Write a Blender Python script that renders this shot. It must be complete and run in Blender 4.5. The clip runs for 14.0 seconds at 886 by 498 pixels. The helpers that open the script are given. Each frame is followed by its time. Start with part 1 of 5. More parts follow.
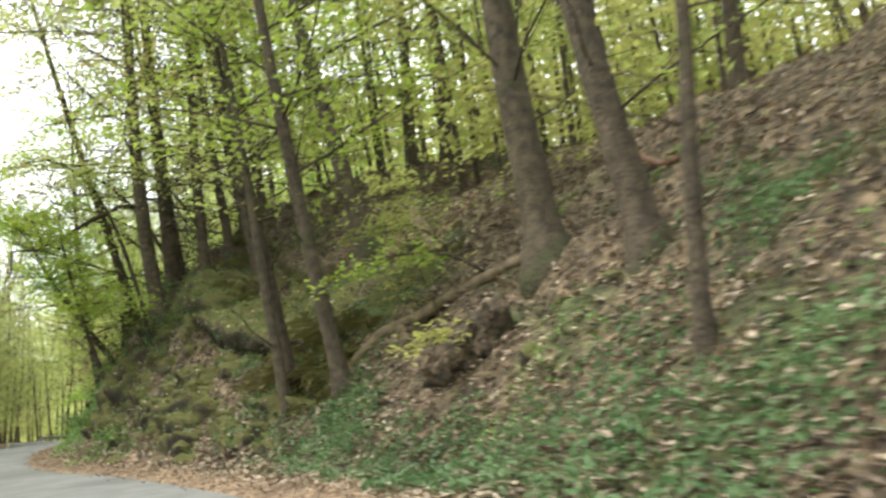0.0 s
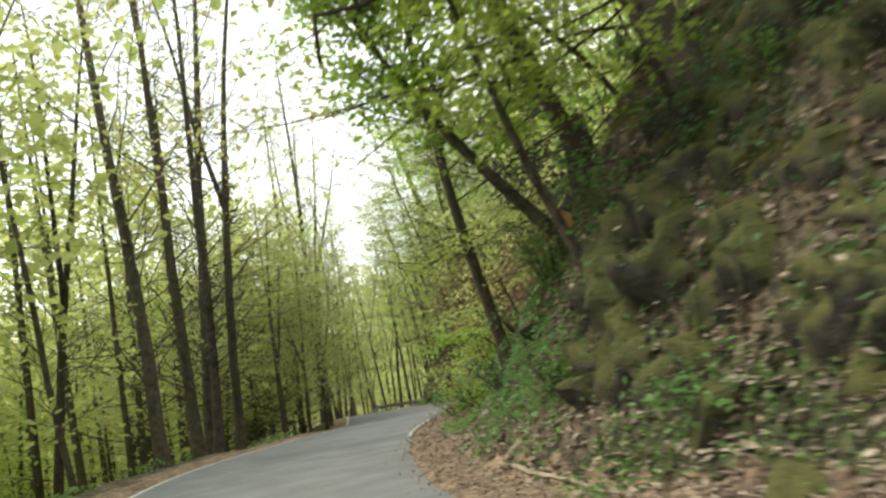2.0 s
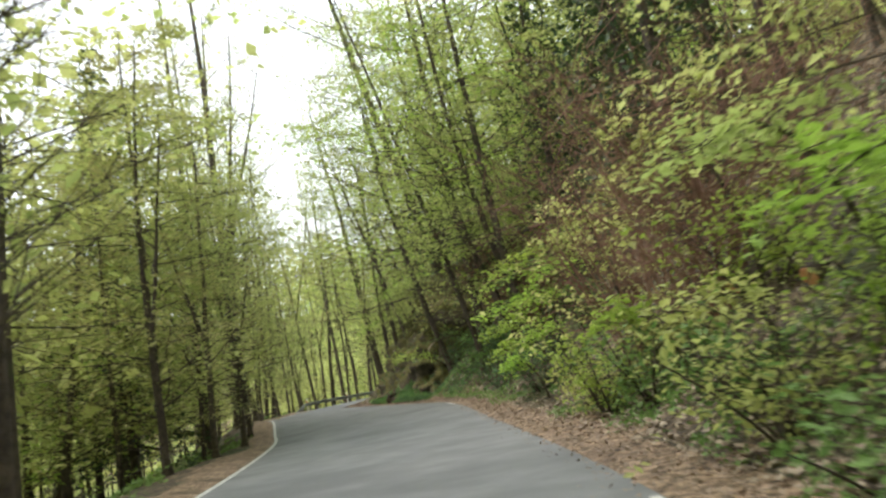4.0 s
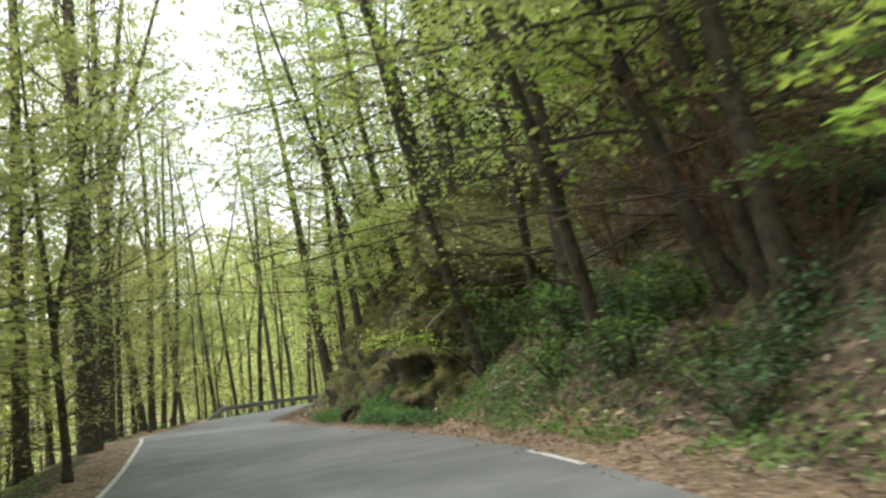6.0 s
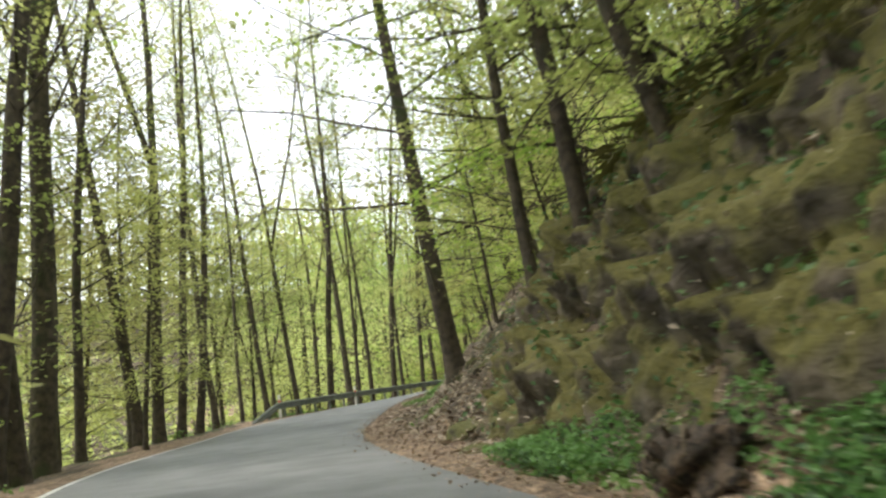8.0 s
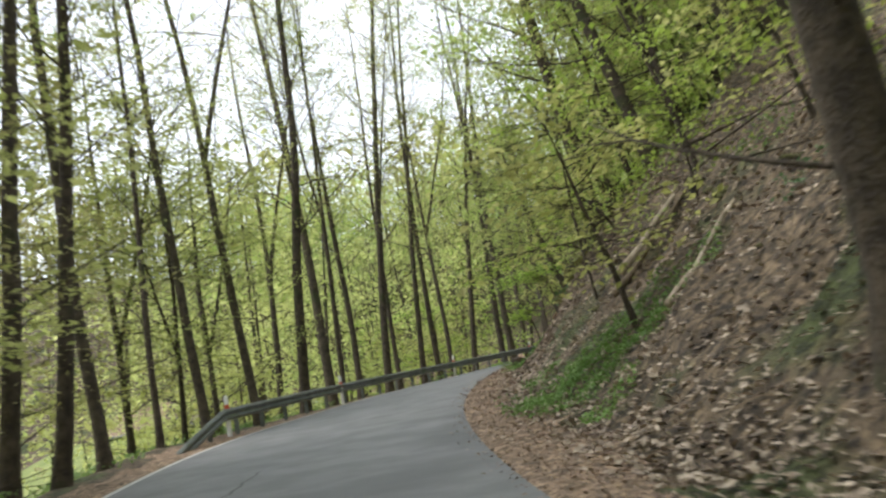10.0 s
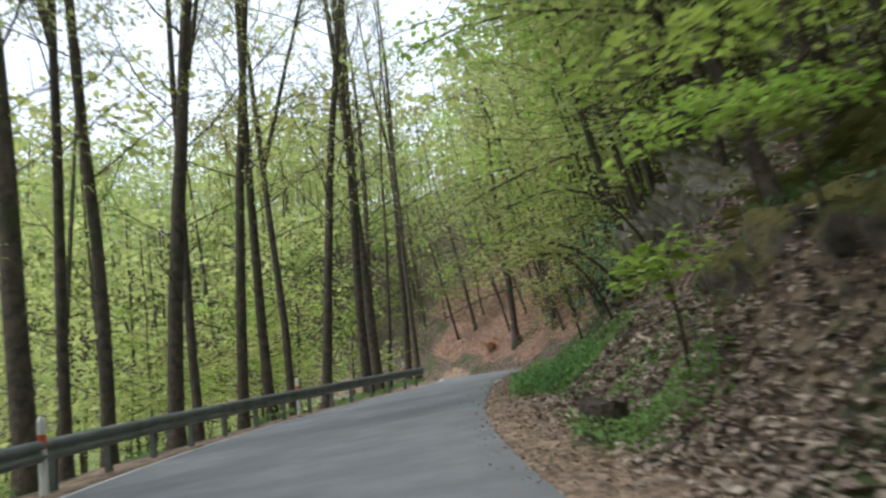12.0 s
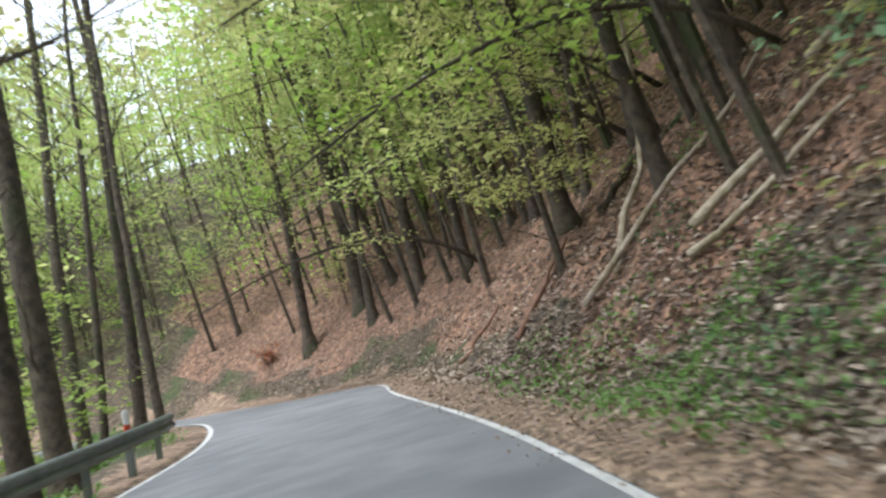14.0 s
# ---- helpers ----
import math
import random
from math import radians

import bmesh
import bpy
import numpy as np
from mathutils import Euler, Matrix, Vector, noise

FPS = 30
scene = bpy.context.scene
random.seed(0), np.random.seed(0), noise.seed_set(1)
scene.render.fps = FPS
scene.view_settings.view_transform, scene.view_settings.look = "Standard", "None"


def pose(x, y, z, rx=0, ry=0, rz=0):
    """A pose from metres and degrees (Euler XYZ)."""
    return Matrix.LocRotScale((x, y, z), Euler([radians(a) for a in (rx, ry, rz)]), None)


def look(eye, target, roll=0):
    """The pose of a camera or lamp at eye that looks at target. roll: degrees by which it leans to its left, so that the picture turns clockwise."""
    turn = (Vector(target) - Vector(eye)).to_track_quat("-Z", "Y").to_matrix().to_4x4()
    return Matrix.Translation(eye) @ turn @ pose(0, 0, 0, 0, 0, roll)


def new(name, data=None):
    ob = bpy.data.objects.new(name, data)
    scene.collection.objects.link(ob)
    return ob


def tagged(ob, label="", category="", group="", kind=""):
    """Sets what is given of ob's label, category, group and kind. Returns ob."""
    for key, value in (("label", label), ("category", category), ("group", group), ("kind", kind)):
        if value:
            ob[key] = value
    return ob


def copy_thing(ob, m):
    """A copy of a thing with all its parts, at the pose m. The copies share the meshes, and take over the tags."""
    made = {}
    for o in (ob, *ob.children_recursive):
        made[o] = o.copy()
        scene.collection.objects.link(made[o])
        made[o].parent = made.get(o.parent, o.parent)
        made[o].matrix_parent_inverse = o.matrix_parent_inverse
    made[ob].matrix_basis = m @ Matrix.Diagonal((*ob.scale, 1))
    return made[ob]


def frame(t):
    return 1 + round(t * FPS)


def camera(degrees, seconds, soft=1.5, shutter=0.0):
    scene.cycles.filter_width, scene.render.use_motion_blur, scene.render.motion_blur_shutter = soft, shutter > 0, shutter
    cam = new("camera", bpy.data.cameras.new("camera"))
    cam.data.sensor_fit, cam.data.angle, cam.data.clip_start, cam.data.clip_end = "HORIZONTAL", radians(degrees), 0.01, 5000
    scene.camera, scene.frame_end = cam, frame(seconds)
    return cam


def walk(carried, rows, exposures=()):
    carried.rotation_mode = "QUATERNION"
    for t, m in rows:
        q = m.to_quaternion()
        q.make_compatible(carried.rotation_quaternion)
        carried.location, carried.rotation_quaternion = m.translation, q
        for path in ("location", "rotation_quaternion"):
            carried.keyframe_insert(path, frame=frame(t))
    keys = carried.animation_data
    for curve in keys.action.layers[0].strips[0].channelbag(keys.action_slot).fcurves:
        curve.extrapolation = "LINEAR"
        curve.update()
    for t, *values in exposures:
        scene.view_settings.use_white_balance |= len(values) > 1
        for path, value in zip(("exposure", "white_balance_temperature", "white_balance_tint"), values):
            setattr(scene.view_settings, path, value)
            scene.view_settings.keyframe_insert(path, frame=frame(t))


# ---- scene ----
cam = camera(50.0, 14.0, soft=2.45, shutter=0.3)
PATH = [
    (0, (0.001, -0.000, 1.300), (0.617, 1.862, 1.689), -4.7),
    (0.5, (0.206, 4.690, 1.541), (0.639, 6.605, 1.924), -5.8),
    (1, (-0.351, 9.375, 1.793), (-0.107, 11.325, 2.164), -6.9),
    (1.5, (-1.465, 14.074, 1.997), (-1.369, 16.037, 2.367), -8.3),
    (2, (-2.591, 18.713, 2.154), (-2.559, 20.681, 2.511), -9.9),
    (2.5, (-3.706, 23.723, 2.348), (-3.677, 25.693, 2.695), -10.6),
    (3, (-4.496, 28.934, 2.609), (-4.415, 30.904, 2.944), -10.8),
    (3.5, (-5.132, 33.889, 2.997), (-4.991, 35.857, 3.320), -10.4),
    (4, (-5.354, 38.783, 3.297), (-5.153, 40.748, 3.611), -9.7),
    (4.5, (-5.295, 43.660, 3.536), (-5.041, 45.619, 3.845), -8.9),
    (5, (-5.181, 48.578, 3.727), (-4.886, 50.532, 4.036), -8.1),
    (5.5, (-5.221, 53.607, 3.875), (-4.903, 55.557, 4.185), -7.4),
    (6, (-5.479, 58.816, 3.984), (-5.163, 60.766, 4.295), -6.9),
    (6.5, (-5.568, 64.056, 4.174), (-5.272, 66.010, 4.482), -6.3),
    (7, (-5.796, 69.349, 4.363), (-5.524, 71.307, 4.668), -6.1),
    (7.5, (-6.148, 74.384, 4.477), (-5.917, 76.347, 4.784), -5.9),
    (8, (-6.479, 79.283, 4.564), (-6.300, 81.251, 4.872), -6.8),
    (8.5, (-6.928, 83.969, 4.874), (-6.762, 85.939, 5.175), -7.5),
    (9, (-7.591, 88.617, 5.077), (-7.405, 90.587, 5.365), -8.0),
    (9.5, (-8.190, 93.344, 5.182), (-7.955, 95.311, 5.457), -8.4),
    (10, (-8.517, 98.217, 5.242), (-8.208, 100.176, 5.504), -8.7),
    (10.5, (-8.528, 103.309, 5.310), (-8.125, 105.252, 5.565), -8.9),
    (11, (-8.228, 108.705, 5.437), (-7.717, 110.621, 5.699), -8.7),
    (11.5, (-7.596, 114.113, 5.557), (-6.983, 115.999, 5.819), -8.4),
    (12, (-6.827, 119.487, 5.871), (-6.116, 121.338, 6.133), -5.6),
    (12.5, (-5.702, 124.944, 6.116), (-4.867, 126.743, 6.379), -4.3),
    (13, (-4.086, 130.207, 6.296), (-3.122, 131.941, 6.550), -6.6),
    (13.5, (-1.968, 135.096, 6.466), (-0.881, 136.761, 6.680), -11.3),
    (14, (0.001, 139.810, 6.673), (1.198, 141.400, 6.867), -10.4),
]
walk(cam, [(t, look(eye, target, roll)) for t, eye, target, roll in PATH], [(0, 1.3, 7000, 8), (0.25, 1.2, 7000, 8), (0.45, 0.86, 7000, 8), (2.5, 0.91, 7000, 8), (3, 0.87, 6900, 11), (5.5, 1.1, 6650, 10), (8, 1.04, 6700, 10), (10.5, 0.52, 6200, 14), (11, 0.42, 6000, 14), (12.1, 0.42, 6000, 14), (12.5, 0.86, 6300, 13), (13, 1.35, 6200, 14), (13.4, 1.3, 6000, 15), (14, 1.0, 5900, 15)])

# ---- the road's stations: x, y, z of its middle, half width, cross fall ----
ROAD = [
    (19.69, -55.83, -2.92, 2.65, 0.026),
    (5.14, -27.91, -1.46, 2.65, 0.026),
    (1.25, -13.95, -0.74, 2.65, 0.026),
    (-0.40, 0.02, -0.01, 2.65, 0.026),
    (-0.75, 9.33, 0.47, 2.68, 0.038),
    (-2.82, 18.72, 0.84, 2.79, 0.064),
    (-5.36, 28.78, 1.30, 2.60, 0.037),
    (-6.16, 38.76, 1.99, 2.58, 0.002),
    (-5.69, 48.60, 2.42, 2.52, 0.008),
    (-5.49, 58.82, 2.70, 2.69, 0.021),
    (-5.65, 69.32, 3.06, 2.88, 0.060),
    (-6.55, 79.25, 3.30, 2.92, 0.055),
    (-7.99, 88.58, 3.76, 2.44, -0.004),
    (-9.30, 98.23, 3.94, 2.60, 0.009),
    (-9.29, 108.80, 4.12, 2.79, 0.012),
    (-8.13, 119.74, 4.52, 2.93, 0.034),
    (-5.14, 130.56, 4.92, 2.84, 0.063),
    (-1.04, 140.25, 5.26, 2.82, 0.088),
    (3.81, 148.64, 5.51, 2.61, 0.084),
    (8.51, 156.63, 5.71, 1.99, 0.072),
    (12.34, 164.90, 5.75, 2.52, 0.032),
    (13.95, 173.88, 5.49, 2.64, 0.019),
    (13.71, 183.12, 5.18, 2.65, 0.068),
    (9.50, 191.00, 5.00, 2.65, 0.030),
    (1.50, 196.50, 4.80, 2.65, 0.030),
    (-10.00, 200.00, 4.60, 2.65, 0.030),
    (-30.00, 203.00, 4.20, 2.65, 0.030),
]

# ---- world and light ----
SUN_ELEV, SUN_TURN = 58.0, 282.0
world = bpy.data.worlds.new("overcast_sky")
scene.world = world
world.use_nodes = True
wn, wl = world.node_tree.nodes, world.node_tree.links
wn.clear()
sky = wn.new("ShaderNodeTexSky")
sky.sky_type = "NISHITA"
sky.sun_disc = False
sky.sun_elevation = radians(SUN_ELEV)
sky.sun_rotation = radians(SUN_TURN)
sky.dust_density = 4.0
sky_mix = wn.new("ShaderNodeMix")
sky_mix.data_type = "RGBA"
sky_mix.inputs[0].default_value = 0.72
sky_mix.inputs[7].default_value = (8.3, 8.9, 9.3, 1.0)
sky_bg = wn.new("ShaderNodeBackground")
sky_bg.inputs[1].default_value = 0.15
sky_out = wn.new("ShaderNodeOutputWorld")
wl.new(sky.outputs[0], sky_mix.inputs[6])
wl.new(sky_mix.outputs[2], sky_bg.inputs[0])
wl.new(sky_bg.outputs[0], sky_out.inputs[0])

sun_data = bpy.data.lights.new("sun", "SUN")
sun_data.energy, sun_data.angle, sun_data.color = 1.5, radians(25), (1.0, 0.96, 0.9)
sun = new("sun", sun_data)
sun.matrix_world = pose(0, 0, 60, 90 - SUN_ELEV, 0, 180 - SUN_TURN)


# ---- materials ----
def material(name, base, second, scale=4.0, detail=6.0, rough=0.9, bump=0.3, bump_scale=30.0, spread=0.0, third=None, third_scale=0.6, third_from=0.55, cells=0.0):
    """A surface with two noise scales of colour, an optional third colour in patches, relief and variation from object to object."""
    m = bpy.data.materials.new(name)
    m.use_nodes = True
    n, l = m.node_tree.nodes, m.node_tree.links
    b = n["Principled BSDF"]
    b.inputs["Roughness"].default_value = rough
    co = n.new("ShaderNodeTexCoord")
    t1 = n.new("ShaderNodeTexNoise")
    t1.inputs["Scale"].default_value, t1.inputs["Detail"].default_value = scale, detail
    l.new(co.outputs["Object"], t1.inputs["Vector"])
    ramp = n.new("ShaderNodeMapRange")
    ramp.inputs[1].default_value, ramp.inputs[2].default_value = 0.35, 0.65
    l.new(t1.outputs[0], ramp.inputs[0])
    mix = n.new("ShaderNodeMix")
    mix.data_type = "RGBA"
    mix.inputs[6].default_value, mix.inputs[7].default_value = (*base, 1), (*second, 1)
    l.new(ramp.outputs[0], mix.inputs[0])
    colour = mix.outputs[2]
    if third:
        t3 = n.new("ShaderNodeTexNoise")
        t3.inputs["Scale"].default_value, t3.inputs["Detail"].default_value = third_scale, 5.0
        l.new(co.outputs["Object"], t3.inputs["Vector"])
        r3 = n.new("ShaderNodeMapRange")
        r3.inputs[1].default_value, r3.inputs[2].default_value = third_from, third_from + 0.12
        l.new(t3.outputs[0], r3.inputs[0])
        m3 = n.new("ShaderNodeMix")
        m3.data_type = "RGBA"
        m3.inputs[7].default_value = (*third, 1)
        l.new(r3.outputs[0], m3.inputs[0])
        l.new(colour, m3.inputs[6])
        colour = m3.outputs[2]
    if spread:
        info, geo = n.new("ShaderNodeObjectInfo"), n.new("ShaderNodeNewGeometry")
        add = n.new("ShaderNodeMath")
        l.new(info.outputs["Random"], add.inputs[0])
        l.new(geo.outputs["Random Per Island"], add.inputs[1])
        hsv, rng, hue = n.new("ShaderNodeHueSaturation"), n.new("ShaderNodeMapRange"), n.new("ShaderNodeMapRange")
        rng.inputs[2].default_value, rng.inputs[3].default_value, rng.inputs[4].default_value = 2.0, 1 - spread, 1 + spread
        hue.inputs[3].default_value, hue.inputs[4].default_value = 0.5 - spread * 0.045, 0.5 + spread * 0.03
        l.new(add.outputs[0], rng.inputs[0])
        l.new(info.outputs["Random"], hue.inputs[0])
        l.new(hue.outputs[0], hsv.inputs["Hue"])
        l.new(rng.outputs[0], hsv.inputs["Value"])
        l.new(colour, hsv.inputs["Color"])
        colour = hsv.outputs[0]
    if cells:
        vo, sep, rg, hs = n.new("ShaderNodeTexVoronoi"), n.new("ShaderNodeSeparateColor"), n.new("ShaderNodeMapRange"), n.new("ShaderNodeHueSaturation")
        vo.inputs["Scale"].default_value = cells
        wob, off = n.new("ShaderNodeTexNoise"), n.new("ShaderNodeMixRGB")
        wob.inputs["Scale"].default_value = cells * 0.8
        off.blend_type, off.inputs[0].default_value = "ADD", 0.12
        l.new(co.outputs["Object"], wob.inputs["Vector"])
        l.new(co.outputs["Object"], off.inputs[1])
        l.new(wob.outputs[1], off.inputs[2])
        l.new(off.outputs[0], vo.inputs["Vector"])
        l.new(vo.outputs["Color"], sep.inputs[0])
        rg.inputs[3].default_value, rg.inputs[4].default_value = 0.35, 2.1
        l.new(sep.outputs[0], rg.inputs[0])
        l.new(rg.outputs[0], hs.inputs["Value"])
        l.new(colour, hs.inputs["Color"])
        colour = hs.outputs[0]
    l.new(colour, b.inputs["Base Color"])
    if bump:
        t2, bp = n.new("ShaderNodeTexNoise"), n.new("ShaderNodeBump")
        t2.inputs["Scale"].default_value, t2.inputs["Detail"].default_value = bump_scale, 8.0
        l.new(co.outputs["Object"], t2.inputs["Vector"])
        bp.inputs["Strength"].default_value, bp.inputs["Distance"].default_value = bump, 0.08
        l.new(t2.outputs[0], bp.inputs["Height"])
        l.new(bp.outputs[0], b.inputs["Normal"])
    return m


def leaf_material(name, base, second, glow=0.45, spread=0.3):
    """Thin leaves: part of the light passes through them."""
    m = material(name, base, second, scale=0.7, rough=0.55, bump=0, spread=spread)
    n, l = m.node_tree.nodes, m.node_tree.links
    b, out = n["Principled BSDF"], n["Material Output"]
    tr, mx = n.new("ShaderNodeBsdfTranslucent"), n.new("ShaderNodeMixShader")
    l.new(b.inputs["Base Color"].links[0].from_socket, tr.inputs[0])
    mx.inputs[0].default_value = glow
    l.new(b.outputs[0], mx.inputs[1])
    l.new(tr.outputs[0], mx.inputs[2])
    l.new(mx.outputs[0], out.inputs[0])
    return m


M_ASPHALT = material("asphalt", (0.15, 0.155, 0.16), (0.2, 0.205, 0.21), scale=1.3, rough=0.85, bump=0.15, bump_scale=120, third=(0.125, 0.13, 0.135), third_scale=0.25)
M_LITTER = material("leaf_litter_ground", (0.035, 0.026, 0.017), (0.12, 0.088, 0.055), scale=5.0, detail=10, bump=1.0, bump_scale=9, third=(0.04, 0.05, 0.016), third_scale=0.45, third_from=0.52, cells=11.0)
M_BARK = material("bark", (0.036, 0.028, 0.02), (0.09, 0.07, 0.048), scale=6.0, bump=0.6, bump_scale=18, spread=0.25, third=(0.04, 0.05, 0.018), third_scale=0.8)
M_LEAF = leaf_material("spring_leaf", (0.30, 0.37, 0.11), (0.41, 0.47, 0.16), 0.6)
M_PAINT = material("road_paint", (0.62, 0.62, 0.6), (0.45, 0.45, 0.43), scale=3.0, rough=0.7, bump=0.1)


M_VERGE = material("leaf_dust_verge", (0.135, 0.09, 0.058), (0.26, 0.185, 0.125), scale=7.0, detail=10, bump=0.8, bump_scale=16, third=(0.10, 0.065, 0.042), third_scale=0.8, cells=15.0)
M_RED = material("red_brown_litter", (0.095, 0.052, 0.032), (0.205, 0.122, 0.078), scale=4.0, detail=10, bump=1.0, bump_scale=10, cells=9.0)
M_DRY = material("dry_leaf", (0.16, 0.12, 0.085), (0.50, 0.42, 0.325), scale=5.0, rough=0.75, bump=0, spread=0.5)
M_DUST = material("bleached_leaf", (0.19, 0.14, 0.097), (0.38, 0.30, 0.22), scale=3.0, rough=0.8, bump=0, spread=0.3)
M_MEADOW = material("valley_grass", (0.14, 0.18, 0.05), (0.23, 0.26, 0.085), scale=0.6, bump=0.6, bump_scale=6)
M_LEAF_YELLOW = leaf_material("yellow_green_leaf", (0.41, 0.45, 0.14), (0.52, 0.54, 0.21), 0.6)
# Paled towards yellow, so that haze over the far wood is in the leaf colour.
M_LEAF_PALE = leaf_material("pale_budding_hazy_leaf", (0.32, 0.32, 0.11), (0.42, 0.40, 0.17))
M_LEAF_BRIGHT = leaf_material("bright_young_leaf", (0.28, 0.43, 0.07), (0.40, 0.53, 0.11), 0.5)
M_LEAF_DEEP = leaf_material("deep_green_leaf", (0.085, 0.18, 0.075), (0.14, 0.26, 0.115), 0.4)
M_LEAF_BLUE = leaf_material("blue_green_leaf", (0.21, 0.37, 0.20), (0.30, 0.46, 0.27), 0.5)
M_LEAF_RUST = leaf_material("rusty_leaf", (0.30, 0.11, 0.03), (0.42, 0.19, 0.06), 0.3)
M_LEAF_GRASS = leaf_material("herb_leaf", (0.13, 0.235, 0.058), (0.20, 0.33, 0.09), 0.38)
M_STRAW = leaf_material("dry_grass", (0.12, 0.118, 0.038), (0.21, 0.195, 0.07), 0.35)
M_LEAF_IVY = leaf_material("dark_ivy_leaf", (0.055, 0.115, 0.038), (0.10, 0.18, 0.06), 0.35)
M_LEAF_HERB = leaf_material("lush_herb_leaf", (0.12, 0.25, 0.07), (0.19, 0.35, 0.11), 0.42)
M_NEEDLE = leaf_material("spruce_needle", (0.025, 0.055, 0.018), (0.05, 0.09, 0.03), 0.2)
M_TWIG = material("brown_twig", (0.16, 0.085, 0.055), (0.24, 0.14, 0.095), scale=5.0, bump=0.2, spread=0.2)
M_PALE = material("weathered_wood", (0.30, 0.24, 0.17), (0.47, 0.40, 0.31), scale=5.0, bump=0.5, bump_scale=22, third=(0.17, 0.15, 0.08), third_scale=1.5, spread=0.15)
M_MOSSLOG = material("mossy_log_bark", (0.10, 0.075, 0.048), (0.22, 0.17, 0.115), scale=5.0, bump=0.6, bump_scale=20, third=(0.09, 0.095, 0.03), third_scale=1.2)
M_CUT = material("fresh_cut_wood", (0.55, 0.25, 0.10), (0.64, 0.34, 0.17), scale=9.0, bump=0.2)
M_DARKWOOD = material("dark_rotten_wood", (0.035, 0.027, 0.02), (0.085, 0.065, 0.045), scale=6.0, bump=0.9, bump_scale=14, third=(0.06, 0.075, 0.02), third_scale=1.6)
M_EARTH = material("root_earth", (0.022, 0.016, 0.011), (0.085, 0.06, 0.04), scale=7.0, detail=10, bump=1.0, bump_scale=12, third=(0.05, 0.05, 0.018), third_scale=2.0, cells=14.0)
M_STEEL = material("weathered_steel", (0.10, 0.115, 0.105), (0.16, 0.175, 0.16), scale=2.5, rough=0.55, bump=0.1, third=(0.075, 0.095, 0.07), third_scale=0.9)
M_WHITE = material("white_plastic", (0.72, 0.72, 0.70), (0.62, 0.62, 0.59), scale=6.0, rough=0.45, bump=0.05)
M_REDREF = material("red_reflector", (0.50, 0.06, 0.03), (0.58, 0.10, 0.05), scale=20.0, rough=0.3, bump=0.1)
M_CRACK = material("crack_fill", (0.075, 0.077, 0.08), (0.10, 0.10, 0.105), scale=8.0, bump=0.1)


def mossy(name, base, second, moss, amount):
    """Rock with moss where the surface faces up, in patches."""
    m = material(name, base, second, scale=2.2, detail=12, bump=1.0, bump_scale=6.0, third=(base[0] * 0.45, base[1] * 0.43, base[2] * 0.4), third_scale=1.1)
    n, l = m.node_tree.nodes, m.node_tree.links
    b = n["Principled BSDF"]
    old = b.inputs["Base Color"].links[0].from_socket
    geo, sep, no, ad, rg, mx = (n.new("ShaderNode" + k) for k in ("NewGeometry", "SeparateXYZ", "TexNoise", "Math", "MapRange", "Mix"))
    co = n["Texture Coordinate"]
    no.inputs["Scale"].default_value, no.inputs["Detail"].default_value = 1.6, 6.0
    l.new(co.outputs["Object"], no.inputs["Vector"])
    l.new(geo.outputs["Normal"], sep.inputs[0])
    ad.operation = "MULTIPLY_ADD"
    l.new(no.outputs[0], ad.inputs[0])
    ad.inputs[1].default_value = 1.9
    l.new(sep.outputs[2], ad.inputs[2])
    rg.inputs[1].default_value, rg.inputs[2].default_value = 1.65 - amount, 2.15 - amount
    l.new(ad.outputs[0], rg.inputs[0])
    mx.data_type = "RGBA"
    mx.inputs[7].default_value = (*moss, 1)
    fine, tone = n.new("ShaderNodeTexNoise"), n.new("ShaderNodeMix")
    fine.inputs["Scale"].default_value, fine.inputs["Detail"].default_value = 15.0, 12.0
    l.new(co.outputs["Object"], fine.inputs["Vector"])
    tone.data_type = "RGBA"
    tone.inputs[6].default_value, tone.inputs[7].default_value = (moss[0] * 0.35, moss[1] * 0.35, moss[2] * 0.5, 1), (moss[0] * 1.7, moss[1] * 1.55, moss[2] * 1.6, 1)
    l.new(fine.outputs[0], tone.inputs[0])
    l.new(tone.outputs[2], mx.inputs[7])
    l.new(rg.outputs[0], mx.inputs[0])
    l.new(old, mx.inputs[6])
    l.new(mx.outputs[2], b.inputs["Base Color"])
    return m


M_ROCK = mossy("dark_mossy_rock", (0.02, 0.017, 0.012), (0.062, 0.05, 0.036), (0.075, 0.082, 0.018), 0.74)
M_ROCK_BROWN = mossy("brown_mossy_rock", (0.03, 0.024, 0.017), (0.15, 0.122, 0.09), (0.10, 0.098, 0.023), 0.78)
M_ROCK_PALE = mossy("pale_rock", (0.11, 0.097, 0.078), (0.32, 0.295, 0.245), (0.085, 0.09, 0.025), 0.5)


# ---- mesh helpers ----
def link_mesh(name, verts, faces, mat, parent=None, label="", smooth=False):
    me = bpy.data.meshes.new(name)
    me.from_pydata([tuple(v) for v in verts] if not isinstance(verts, np.ndarray) else verts.tolist(), [], faces if isinstance(faces, list) else faces.tolist())
    for mm in mat if isinstance(mat, (list, tuple)) else (mat,):
        me.materials.append(mm)
    if smooth:
        me.polygons.foreach_set("use_smooth", [True] * len(me.polygons))
    me.update()
    ob = new(name, me)
    if parent:
        ob.parent = parent
    if label:
        ob["label"] = label
    return ob


def empty(name, place=(0, 0, 0)):
    ob = new(name)
    ob.location = place
    return ob


